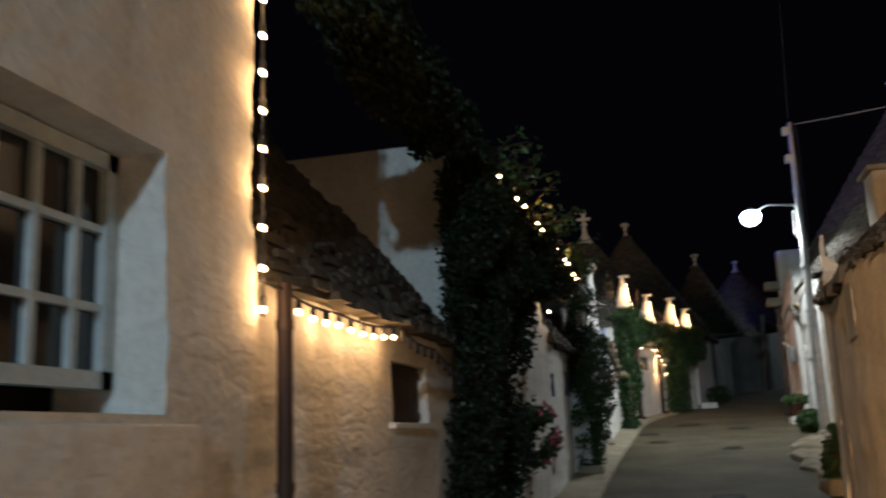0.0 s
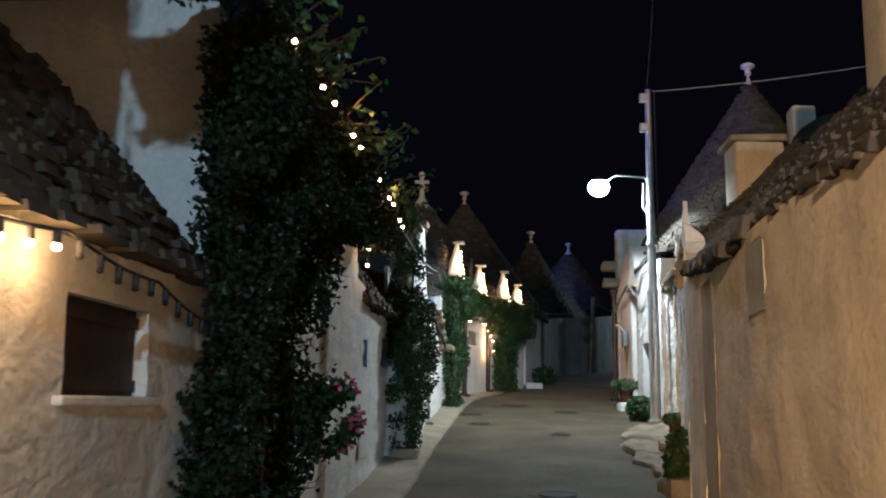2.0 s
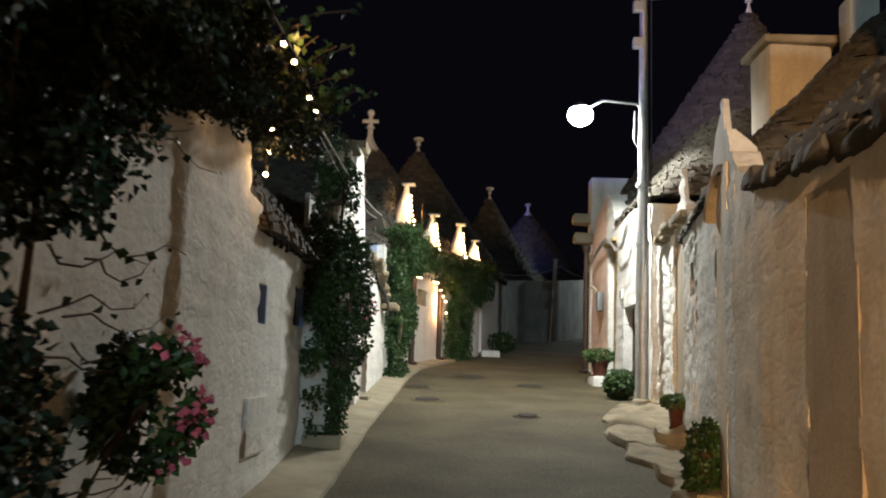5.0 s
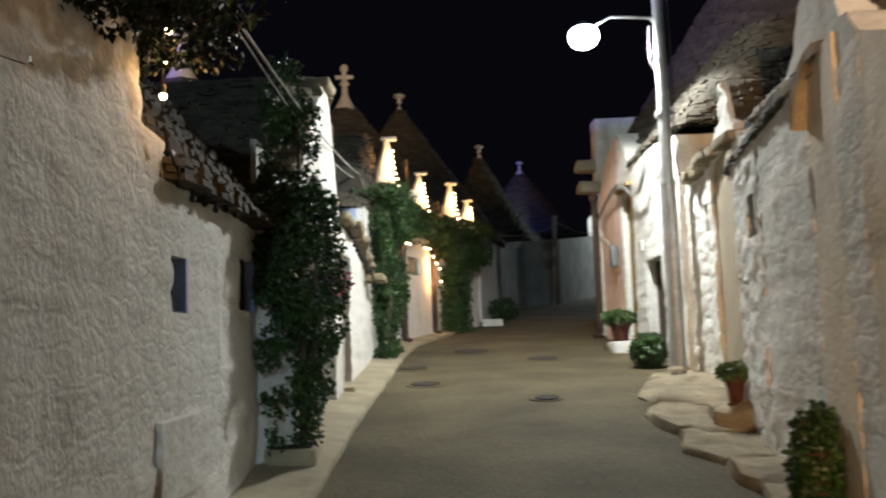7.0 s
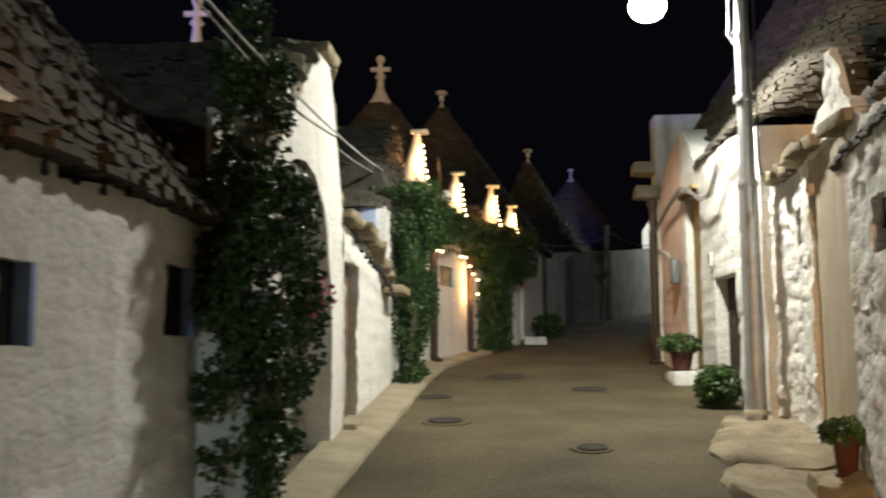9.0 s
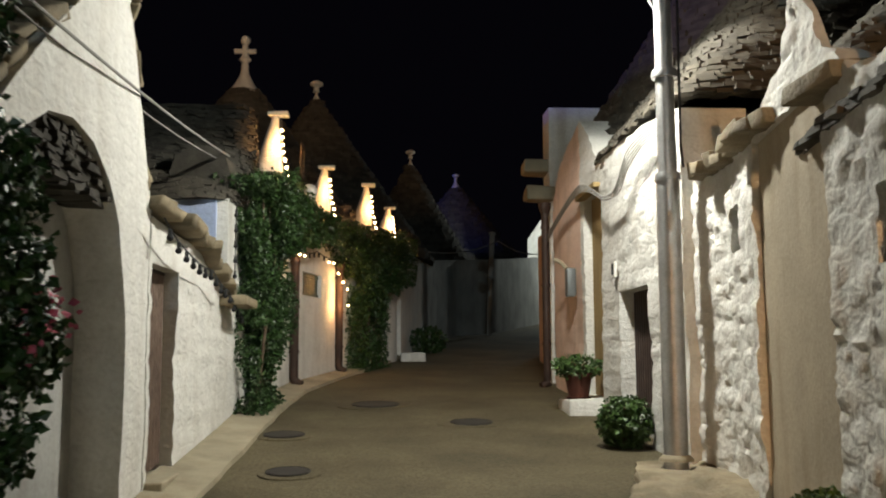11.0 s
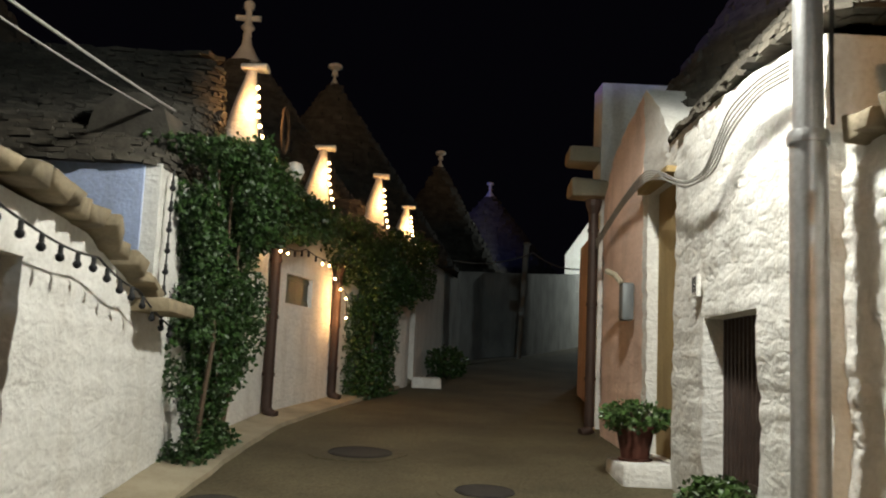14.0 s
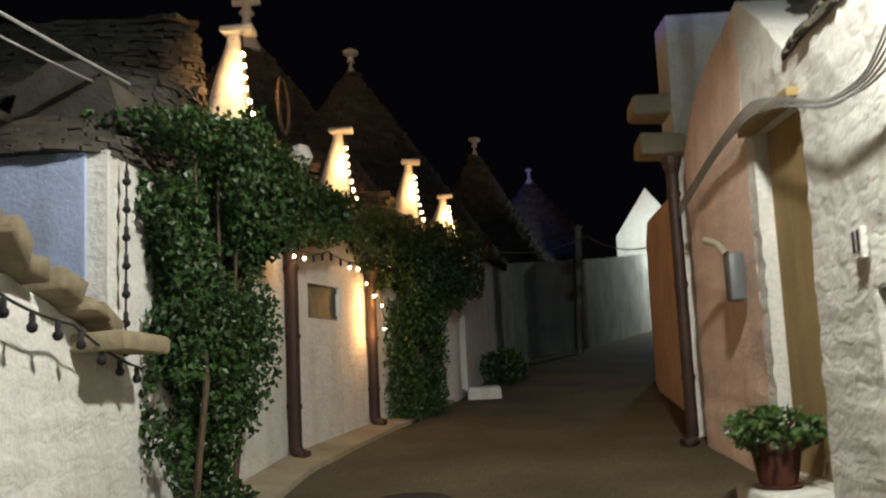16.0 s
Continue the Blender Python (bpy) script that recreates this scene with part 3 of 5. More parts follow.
for nm, y0, y1, z0, z1 in (("window_2", 15.36, 15.68, 2.39, 2.77), ("window_3", 17.38, 17.86, 2.46, 2.93)):
    t = thing(nm, "narrow dark slit window with a blue painted reveal", "window", (-2.15, (y0 + y1) / 2, z0), "", "structure")
    # black sheet painted in for the dark inside the slit
    part("pane", box(-2.29, y0 - 0.04, z0 - 0.04, -2.22, y1 + 0.04, z1 + 0.04), DARK, t, "black sheet for the darkness inside the slit")
    part("reveal", box(-2.219, y1 - 0.03, z0, -2.13, y1 + 0.01, z1), BLUEP, t, "blue painted reveal")
    part("bar", tube([(-2.19, (y0 + y1) / 2, z0), (-2.19, (y0 + y1) / 2, z1)], 0.008, 6), IRON, t)
    part("window_sill", box(-2.28, y0 - 0.03, z0 - 0.03, -2.16, y1 + 0.03, z0 + 0.004), WHITE, t)
# shallow blocked opening low on the wall
tagged(new("blocked_hatch", mesh_of(box(-2.16, 15.05, 1.15, -2.115, 15.95, 1.69, 0.008, None, 0.012), "blocked_hatch", WHITE)), "plastered-over low hatch in the white wall", "hatch", "", "structure")
stone_roof("stone_roof", "brown dry-stone slab roof sloping to a white wall", (-4.05, 16.7), (2.1, 1.75), (0.15, 1.0), 3.26, 5.75, 0.058, 0.14, 9.0, singles=lambda p: p.z < 4.4 and p.x > -2.9)
# ---- left side: gabled front with the arched recess ----
facade("wall_west_4", LEFT, wall_outline([(18.15, 3.5), (18.9, 3.92), (19.4, 4.36), (20.2, 5.02), (20.75, 5.42), (21.3, 5.42), (21.55, 5.0), (21.85, 4.4), (22.1, 3.84)]),
       [arch(18.7, 21.45, 0.9, 4.14)], WHITE, -1, "white gabled house front with a broad arched recess", thick=0.55, kind="plain", cell=0.14)
# recess back in a darker grey than the white front
plate(18.6, 21.5, 0.8, 4.2, -1.82, -1, 0.42, GREYP, "wall_west_4_recess", "back of the arched recess, greyer than the white front")
facade("wall_west_5", LEFT, wall_outline([(22.1, 3.8), (23.3, 3.75), (24.2, 3.7), (25.2, 3.45), (26.35, 3.2)]), [rect(22.2, 23.15, 1.1, 3.4)], WHITE, -1, "low whitewashed rubble wall with a stone coping", thick=0.45, kind="stone", cell=0.075)


def bead_curtain():
    t = thing("bead_curtain", "brown bead curtain hanging in a white doorway", "curtain", (-1.98, 22.7, G(22.7)))
    for k in range(26):
        y = 22.22 + 0.0365 * k
        part("strand", tube([(-1.98 + 0.01 * math.sin(k * 2.1), y, G(y) + 0.12), (-1.98, y, 3.38)], 0.014, 5), CURTAIN, t)
    part("rail", tube([(-1.98, 22.18, 3.38), (-1.98, 23.18, 3.38)], 0.02, 6), WOODD, t)


bead_curtain()
# another black sheet, colour in place of the unlit doorway's depth
plate(22.1, 23.25, 1.1, 3.5, -1.82, -1, 0.5, DARK, "doorway_dark_sheet", "black sheet standing in for the darkness behind the curtain")
tagged(new("door_step", mesh_of(box(-2.2, 22.15, 1.2, -1.7, 23.2, 1.52, 0.01, None, 0.02), "door_step", KERB)), "pale stone threshold at the curtained doorway", "step", "", "structure")


def coping(name, label, line, size=(0.34, 0.3, 0.11), step=0.26, seed=3, over=0.1):
    """Loose flat stones laid along a sloping wall top: line of (y, z)."""
    t = thing(name, label, "coping", (XL(line[0][0]), line[0][0], line[0][1]))
    rnd = random.Random(seed)
    kinds = []
    for k in range(4):
        bm = box(-0.5, -0.5, -0.5, 0.5, 0.5, 0.5, 0.09, None, 0.09)
        kinds.append(mesh_of(bm, "stone", COPING, 50))
    for (ya, za), (yb, zb) in zip(line, line[1:]):
        ln = math.hypot(yb - ya, zb - za)
        n = max(1, int(ln / step))
        for k in range(n):
            f = (k + 0.5) / n
            y, z = ya + (yb - ya) * f, za + (zb - za) * f
            ob = new("stone", kinds[rnd.randrange(4)])
            ob.parent = t
            ob.matrix_parent_inverse = t.matrix_world.inverted()
            ang = math.degrees(math.atan2(zb - za, yb - ya))
            ob.matrix_basis = pose(XL(y) - 0.12 + over + rnd.uniform(-0.03, 0.03), y, z + 0.03, ang + rnd.uniform(-12, 12), rnd.uniform(-9, 9), rnd.uniform(-18, 18)) @ Matrix.Diagonal((size[1] * rnd.uniform(1.2, 1.6), size[0] * rnd.uniform(0.8, 1.25), size[2] * rnd.uniform(0.8, 1.3), 1))


coping("gable_coping", "row of rough stones edging the white gable", [(18.9, 3.95), (19.4, 4.39), (20.2, 5.05), (20.7, 5.4)], over=-0.12)
coping("gable_coping", "row of rough stones edging the white gable", [(21.3, 5.44), (21.55, 5.02), (21.85, 4.42), (22.1, 3.86)], seed=5, over=-0.11, step=0.2, size=(0.26, 0.3, 0.11))
tagged(new("gable_cap_stone", mesh_of(box(-2.12, 20.72, 5.42, -1.77, 21.38, 5.52, 0.03, None, 0.03), "gable_cap_stone", COPING, 40)), "flat cap stone on the gable's tip", "stone")
coping("wall_coping", "stepped flat stones along the low white wall", [(22.1, 3.86), (23.3, 3.82), (24.2, 3.74), (25.2, 3.48), (25.9, 3.3)], size=(0.34, 0.34, 0.12), step=0.27, seed=8, over=0.08)
tagged(new("shelf_stone", mesh_of(box(-2.0, 25.35, 3.2, -1.5, 26.2, 3.33, 0.02, None, 0.03), "shelf_stone", COPING, 40)), "flat stone slab jutting from the white wall", "stone")
stone_roof("stone_roof", "dark stone ridge roof behind the white gable", (-4.6, 20.7), (2.7, 2.3), (2.6, 0.12), 3.7, 5.48, 0.058, 0.14, 12.0)

# ---- left side: set-back bluish wall and the house with lit pinnacles ----
tagged(new("wall_west_6", mesh_of(box(-6.0, 25.96, 1.0, -2.0, 26.4, 4.6, 0.01), "wall_west_6", BLUEW)), "bluish whitewashed end wall under a stone roof", "wall", "", "structure")
facade("wall_west_7", LEFT, wall_outline([(26.0, 4.62), (29, 4.7), (33, 4.85), (36.0, 4.9)]), [rect(30.95, 31.95, 3.7, 4.13)], WHITE, -1, "smooth whitewashed wall bending with the lane", thick=0.7, kind="plain", cell=0.16)
shutter("shutter", -0.53, 0.53, 3.68, 4.15, 0.0, -1, GREENW, "small closed black sheet for the darkness inside the slit in a white wall", 4).matrix_world = pose(-1.29, 31.45, 3.68, 0, 0, -14.6)
stone_roof("stone_roof", "broad grey dry-stone ridge roof behind a lit pinnacle", (-4.55, 28.3), (2.75, 2.45), (2.7, 0.12), 4.6, 6.45, 0.058, 0.14, 14.0, singles=lambda p: p.y < 28 and p.x > -3.6)
for yy, xx, zz in ((31.9, -3.9, 5.85), (35.0, -3.1, 6.0), (37.7, -2.6, 6.0)):
    stone_roof("stone_roof", "grey dry-stone ridge roof behind a lit pinnacle", (xx, yy), (2.65, 1.7), (2.6, 0.1), 4.75, zz, 0.09, 0.24, 12.0)
drainpipe("drainpipe", -1.42, 30.3, G(30.3) + 0.05, 4.45, 0.075, "dark brown drainpipe on the white wall")
drainpipe("drainpipe", -0.78, 32.8, G(32.8) + 0.05, 4.35, 0.075, "dark brown drainpipe on the white wall below the lit vine")


def trullo(x, y, z0, half, top, label, cross=True, cap=0.42, course=0.16, length=0.42, fin=1.0):
    h = top - z0
    t = stone_roof("trullo_cone", label, (x, y), (half, half), (cap * 0.95, cap * 0.95), z0, top - fin * 1.55, course, length, 3.0)
    finial(t, x, y, top - fin * 1.6, fin, cross, cap)
    return t


trullo(-3.4, 36.8, 4.7, 3.6, 10.4, "tall conical trullo roof of grey stone with white cross finial", True, 0.4, 0.1, 0.3, 0.8)
trullo(-2.03, 42.0, 5.3, 3.6, 10.95, "tall conical trullo roof of dark grey stone with a knob", False, 0.14, 0.12, 0.34, 0.35)
trullo(1.1, 52.0, 5.2, 3.1, 11.1, "distant dark trullo roof", False, 0.14, 0.16, 0.45, 0.4)
trullo(4.04, 66.3, 6.0, 5.2, 13.1, "distant dark trullo roof with a pale tip", False, 0.3, 0.2, 0.6, 0.6)
trullo(-6.5, 30.4, 4.7, 3.0, 9.9, "conical trullo roof behind the gable with a white finial", True, 0.45)


def pinnacle(x, y, z, h, label):
    t = thing("roof_pinnacle", label, "pinnacle", (x, y, z), "lit pinnacles along the roof edge")
    prof = [(0.26, 0.0), (0.22, 0.25), (0.15, 0.6), (0.085, 0.85), (0.06, 1.0)]
    bm = bmesh.new()
    rings = []
    for r, f in prof:
        lean = 0.10 * f
        rings.append([bm.verts.new((x + (r * math.cos(a)) * 0.9 + lean, y + r * 0.8 * math.sin(a), z + h * f)) for a in [2 * math.pi * k / 10 for k in range(10)]])
    for a, b in zip(rings, rings[1:]):
        for k in range(10):
            bm.faces.new((a[k], a[(k + 1) % 10], b[(k + 1) % 10], b[k]))
    bm.faces.new(rings[-1])
    bm.faces.new(rings[0][::-1])
    part("body", bm, WHITE, t, "", 50)
    part("cap", box(x - 0.02, y - 0.1, z + h * 0.96, x + 0.3, y + 0.1, z + h * 1.04, 0.012, None, 0.02), WHITE, t, "small stone cap jutting to the lane", 40)


HORNS = ((-1.68, 28.5, 5.45, 0.95), (-1.14, 31.9, 5.35, 0.9), (-0.4, 35.1, 5.55, 0.95), (0.1, 37.8, 5.6, 0.8))
for x, y, z, h in HORNS:
    pinnacle(x, y, z, h, "white plaster pinnacle lit warm by a string of bulbs")
tagged(new("roof_ledge", mesh_of(tube([(XL(y) - 0.45, y, float(np.interp(y, (26, 36), (4.72, 5.0))) + 0.25) for y in (26.3, 28, 30, 32, 33.5, 35, 36)], 0.42, 10), "roof_ledge", STONE, 40)), "rounded stone roof edge above the white wall", "roof edge", "", "structure")
# unseen wall, added to close the gap and cut the violet flood's lower beam
tagged(new("blocker_wall_west", mesh_of(box(-8.2, 8.0, 0.0, -7.8, 27.0, 6.35), "blocker_wall_west", GREYP)), "unseen plain wall added behind the roofs to block the violet flood", "wall", "", "structure")

# ---- far end of the lane ----
facade("wall_far_1", LEFT, wall_outline([(36.0, 5.0), (38.2, 4.95), (38.25, 5.35), (40.5, 5.3)]), [rect(36.35, 36.95, 2.0, 4.25)], WHITE, -1, "white house front with a dark doorway", thick=0.5, kind="plain", cell=0.3)
plate(36.2, 37.2, 1.9, 4.4, 0.45, -1, 0.25, WOODD, "door_2", "dark wooden door in the white wall")
facade("wall_far_2", LEFT, wall_outline([(40.5, 5.3), (45, 5.8), (52, 6.6), (60, 7.6)]), [], GREYP, -1, "dim grey stone yard wall along the lane", thick=0.4, kind="stone", cell=0.3)


# ---- right side ----
def recess_back(y0, y1, z0, z1, depth, material, name, label):
    """The back of a shallow recess, following the east wall's line."""
    bm = box(0.0, y0 - 0.03, z0 - 0.03, 1.0, y1 + 0.03, z1 + 0.03)
    for v in bm.verts:
        v.co.x = XR(v.co.y) + depth + 0.06 * v.co.x
    tagged(new(name, mesh_of(bm, name, material)), label, "wall", "", "structure")


facade("wall_east_1", RIGHT, wall_outline([(-12, 2.95), (7, 3.02), (8.3, 3.1), (9.3, 3.1), (9.7, 3.04), (11.2, 3.18), (12.4, 3.28), (13.1, 3.38), (13.5, 3.52), (14.4, 3.82)]), [rect(8.68, 9.14, 2.55, 3.0), rect(11.05, 11.85, 0.62, 3.06)], OCHRE, 1, "plain ochre-toned plaster house wall under a stone roof", thick=0.4, kind="stone", cell=0.1)
# nearly flush plate; its grey stands in for the shadow in the recess
recess_back(8.68, 9.14, 2.55, 3.0, -0.015, GREYP, "blind_window", "blocked window recess, its shade put in as grey")
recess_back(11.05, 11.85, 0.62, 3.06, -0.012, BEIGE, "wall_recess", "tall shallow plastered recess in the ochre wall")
facade("wall_east_2", RIGHT, wall_outline([(14.4, 3.82), (14.6, 4.0), (14.75, 4.02), (14.9, 4.28), (15.05, 4.32), (15.28, 4.68), (15.45, 4.7), (15.6, 4.52), (15.85, 4.45), (16.0, 4.25), (16.35, 4.1), (16.6, 3.92), (17.0, 3.95), (18.0, 4.08)]),
       [arch(14.95, 15.75, 0.3, 3.92)], WHITE, 1, "whitewashed uneven plaster wall with a gable peak", thick=0.25, kind="stone", cell=0.075, slim=4.1)
facade("wall_east_6", RIGHT, wall_outline([(18.0, 4.08), (19.0, 4.2), (19.25, 4.4), (19.5, 4.5), (19.7, 4.8), (19.95, 5.06), (20.15, 5.04), (20.4, 4.75), (20.8, 4.6), (21.2, 4.42), (23.35, 4.45)]),
       [rect(18.3, 18.74, 3.06, 3.48), rect(19.5, 21.3, 0.6, 4.3), rect(21.88, 22.2, 3.5, 3.9)], WHITE, 1, "whitewashed rubble wall with a stepped gable peak", thick=0.25, kind="rubble", cell=0.05, slim=4.3)
recess_back(14.95, 15.75, 0.3, 3.95, -0.02, OCHRE, "blind_arch", "flat plastered back of a blind arch")
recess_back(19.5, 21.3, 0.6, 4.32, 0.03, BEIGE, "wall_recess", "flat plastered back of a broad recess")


for yc, zc, rr in ((15.35, 3.52, 0.44),):
    t = thing("arch_hood", "thin curved stone hood over a blind arch", "hood", (XR(yc), yc, zc))
    for k in range(9):
        a0 = math.pi * (0.08 + 0.84 * k / 9)
        bm = box(XR(yc) - 0.05, -0.085, 0.0, XR(yc) + 0.12, 0.085, 0.07, 0.008)
        bmesh.ops.transform(bm, matrix=pose(0, yc + rr * math.cos(a0), zc + rr * math.sin(a0), math.degrees(a0) - 90), verts=bm.verts[:])
        part("stone", bm, ROCK, t)


def barred_window(name, y0, y1, z0, z1, x):
    t = thing(name, "small dark window with a wooden grille in rubble wall", "window", (x, (y0 + y1) / 2, z0), "", "structure")
    part("pane", box(x + 0.16, y0 - 0.08, z0 - 0.04, x + 0.2, y1 + 0.08, z1 + 0.04), GLASS, t)
    for k in range(4):
        y = y0 + (y1 - y0) * (k + 0.5) / 4
        part("bar", tube([(x + 0.11, y, z0 - 0.02), (x + 0.11, y, z1 + 0.02)], 0.012, 6), IRON, t)
    part("rail", tube([(x + 0.11, y0 - 0.02, (z0 + z1) / 2), (x + 0.11, y1 + 0.02, (z0 + z1) / 2)], 0.012, 6), IRON, t)


barred_window("window_4", 18.3, 18.74, 3.06, 3.48, XR(18.5))
barred_window("window_5", 21.88, 22.2, 3.5, 3.9, XR(22.05))
stone_roof("stone_roof", "brown dry-stone slab roof rising over the ochre wall", (4.3, 9.6), (2.75, 4.0), (0.12, 2.0), 3.16, 5.9, 0.058, 0.14, 12.0, skew=0.06, rise=0.06, singles=lambda p: p.x < 2.5 and p.y > 9 and p.z < 4.6)
stone_roof("stone_roof", "dark stone slab roof behind the stepped gable peaks", (5.1, 17.6), (2.55, 2.9), (0.4, 0.8), 3.95, 6.4, 0.058, 0.14, 9.0, skew=0.15, singles=lambda p: p.x < 3.6 and p.z < 5.0)
stone_roof("stone_roof", "dark stone slab roof beside the lamp post", (5.65, 21.95), (2.35, 1.7), (0.3, 0.4), 4.38, 6.4, 0.058, 0.14, 14.0, skew=0.12)
for k in range(9):
    y = 20.75 + 0.27 * k
    tagged(new("eave_stone", mesh_of(box(XR(y) - random.uniform(0.1, 0.26), y - 0.13, 4.32, XR(y) + 0.4, y + 0.13, 4.32 + random.uniform(0.09, 0.17), 0.03, None, 0.02), "eave_stone", ROCK, 40)), "rough dark stone jutting from the eave", "stone", "eave stones beside the lamp post")
for k in range(16):
    y = 9.3 + 0.26 * k
    zt = float(np.interp(y, (9.3, 9.7, 11.2, 12.4, 13.1, 13.5), (3.1, 3.04, 3.18, 3.28, 3.38, 3.5)))
    tagged(new("eave_stone", mesh_of(box(XR(y) - random.uniform(0.04, 0.13), y - 0.15, zt - random.uniform(0.01, 0.05), XR(y) + 0.5, y + 0.15, zt + random.uniform(0.05, 0.11), 0.035, None, 0.03), "eave_stone", STONEP, 40)), "rough brown stone overhanging the ochre wall", "stone", "eave stones over the ochre wall")
for y in (15.6, 19.3):
    tagged(new("gable_slab", mesh_of(box(XR(y) - (0.14 if y > 18 else 0.05), y - 0.2, 4.2 if y > 18 else 3.86, XR(y) + 0.35, y + 0.5, 4.3 if y > 18 else 3.95, 0.02, None, 0.02), "gable_slab", ROCK, 40)), "flat stone slab set in a gable peak", "stone", "slabs in the gable peaks")


def chimney(x, y, z0, z1, w, d, label, cap=True, material=OCHRE):
    t = thing("chimney", label, "chimney", (x, y, z0))
    part("shaft", box(x - w, y - d, z0, x + w, y + d, z1, 0.015, None, 0.04), material, t, "", 40)
    if cap:
        part("cap", box(x - w - 0.1, y - d - 0.1, z1, x + w + 0.12, y + d + 0.1, z1 + 0.1, 0.015, None, 0.03), ROCK, t, "thin stone cap", 40)


chimney(4.2, 18.9, 5.0, 6.45, 0.42, 0.4, "plastered square chimney with a thin stone cap", True, BEIGE)
chimney(2.95, 9.0, 3.6, 6.6, 0.45, 0.5, "tall ochre plaster chimney block above the stone roof", False)
chimney(4.76, 18.0, 5.2, 6.86, 0.19, 0.2, "narrow grey plaster chimney on the stone roof", False, GREYP)
trullo(6.97, 29.5, 5.9, 3.6, 12.0, "tall conical trullo roof of grey stone behind the lamp post", False, 0.12, 0.1, 0.3, 0.45)

# white house with the deep doorway
R3 = ((23.3, 3.24), (24.4, 3.14), (27.6, 3.21), (30.3, 3.15))
facade("wall_east_3", R3, wall_outline([(23.3, 5.15), (24.1, 5.22), (25.1, 5.27), (26.95, 5.36), (27.5, 5.85), (28.0, 6.22), (28.14, 6.2)]), [rect(24.3, 25.68, 1.35, 3.38), rect(26.76, 27.93, 2.0, 4.95)], WHITE, 1, "whitewashed house front with a deep doorway", thick=0.7, kind="stone", cell=0.075)
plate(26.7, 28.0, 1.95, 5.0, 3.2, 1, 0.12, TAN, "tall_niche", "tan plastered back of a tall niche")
tagged(new("niche_lintel", mesh_of(box(3.07, 26.7, 4.94, 3.22, 27.98, 5.01, 0.008, None, 0.01), "niche_lintel", TAN)), "thin tan lintel over the tall niche", "lintel", "", "structure")


def slatted_door():
    t = thing("door_1", "dark slatted wooden door set in a white doorway", "door", (3.36, 25.0, 1.6), "", "structure")
    for k in range(13):
        y = 24.42 + 0.1 * k
        part("slat", tube([(3.36, y + 0.05, 1.98), (3.36, y + 0.05, 3.4)], 0.03, 6), WOODD, t)
    # near-black backing, painted as the darkness between the slats
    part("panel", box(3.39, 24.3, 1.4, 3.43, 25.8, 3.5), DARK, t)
    part("kick_board", box(3.34, 24.35, 1.4, 3.38, 25.75, 1.98), GREYP, t, "grey kick board")
    part("rail", box(3.325, 24.35, 1.96, 3.385, 25.75, 2.02), WOODD, t)


slatted_door()
facade("wall_east_4", R3, wall_outline([(28.14, 6.2), (28.6, 6.1), (29.2, 5.95), (29.75, 5.7), (30.25, 5.3)]), [], PEACH, 1, "peach plastered house front with a low gable", thick=0.5, kind="stone", cell=0.075)
stone_roof("stone_roof", "grey stone slab roof over the white house", (5.3, 25.2), (2.2, 2.05), (0.6, 1.2), 5.3, 7.2, 0.058, 0.14, 9.0, singles=lambda p: p.x < 3.9)
drainpipe("drainpipe", 3.0, 30.3, G(30.3), 5.15, 0.07, "dark brown drainpipe at the corner of the peach wall", foot=-0.12)
tagged(new("parapet_block", mesh_of(box(3.2, 30.9, 1.5, 6.4, 31.5, 7.24, 0.01), "parapet_block", WHITE)), "tall plain white block above the peach house", "wall", "", "structure")
for z, y in ((6.0, 30.98), (5.45, 30.7)):
    tagged(new("corbel_stone", mesh_of(box(2.75, y, z, 3.3, y + 0.5, z + 0.26, 0.02, None, 0.05), "corbel_stone", KERB, 40)), "blunt stone corbel jutting from the wall", "corbel", "corbels on the tall block")
R5 = ((30.35, 3.42), (36, 3.8), (40, 4.5), (50, 7.0), (62, 11.0))
facade("wall_east_5", R5, wall_outline([(30.4, 5.3), (36, 5.4), (38, 5.3)]), [], PEACH, 1, "dim peach plaster wall beyond the drainpipe", thick=0.4, kind="plain", cell=0.3)
tagged(new("pipe_end_wall", mesh_of(box(3.44, 30.3, 1.6, 3.95, 30.5, 5.2), "pipe_end_wall", PEACH)), "end of the dim peach wall", "wall", "", "structure")


def far_house():
    t = thing("far_house", "distant small white gabled house up the lane", "house", (9.0, 60, 4.4))
    bm = bmesh.new()
    prof = [(7.2, 4.0), (10.5, 4.0), (10.5, 8.2), (8.6, 10.5), (7.2, 8.4)]
    a = [bm.verts.new((x, 60, z)) for x, z in prof]
    b = [bm.verts.new((x + 2.0, 70, z)) for x, z in prof]
    bm.faces.new(a)
    bm.faces.new(b[::-1])
    for i in range(5):
        bm.faces.new((a[i], b[i], b[(i + 1) % 5], a[(i + 1) % 5]))
    bmesh.ops.recalc_face_normals(bm, faces=bm.faces[:])
    part("wall", bm, WHITE, t)
    part("window", box(8.6, 59.95, 7.0, 9.0, 60.01, 7.8), DARK, t)


far_house()

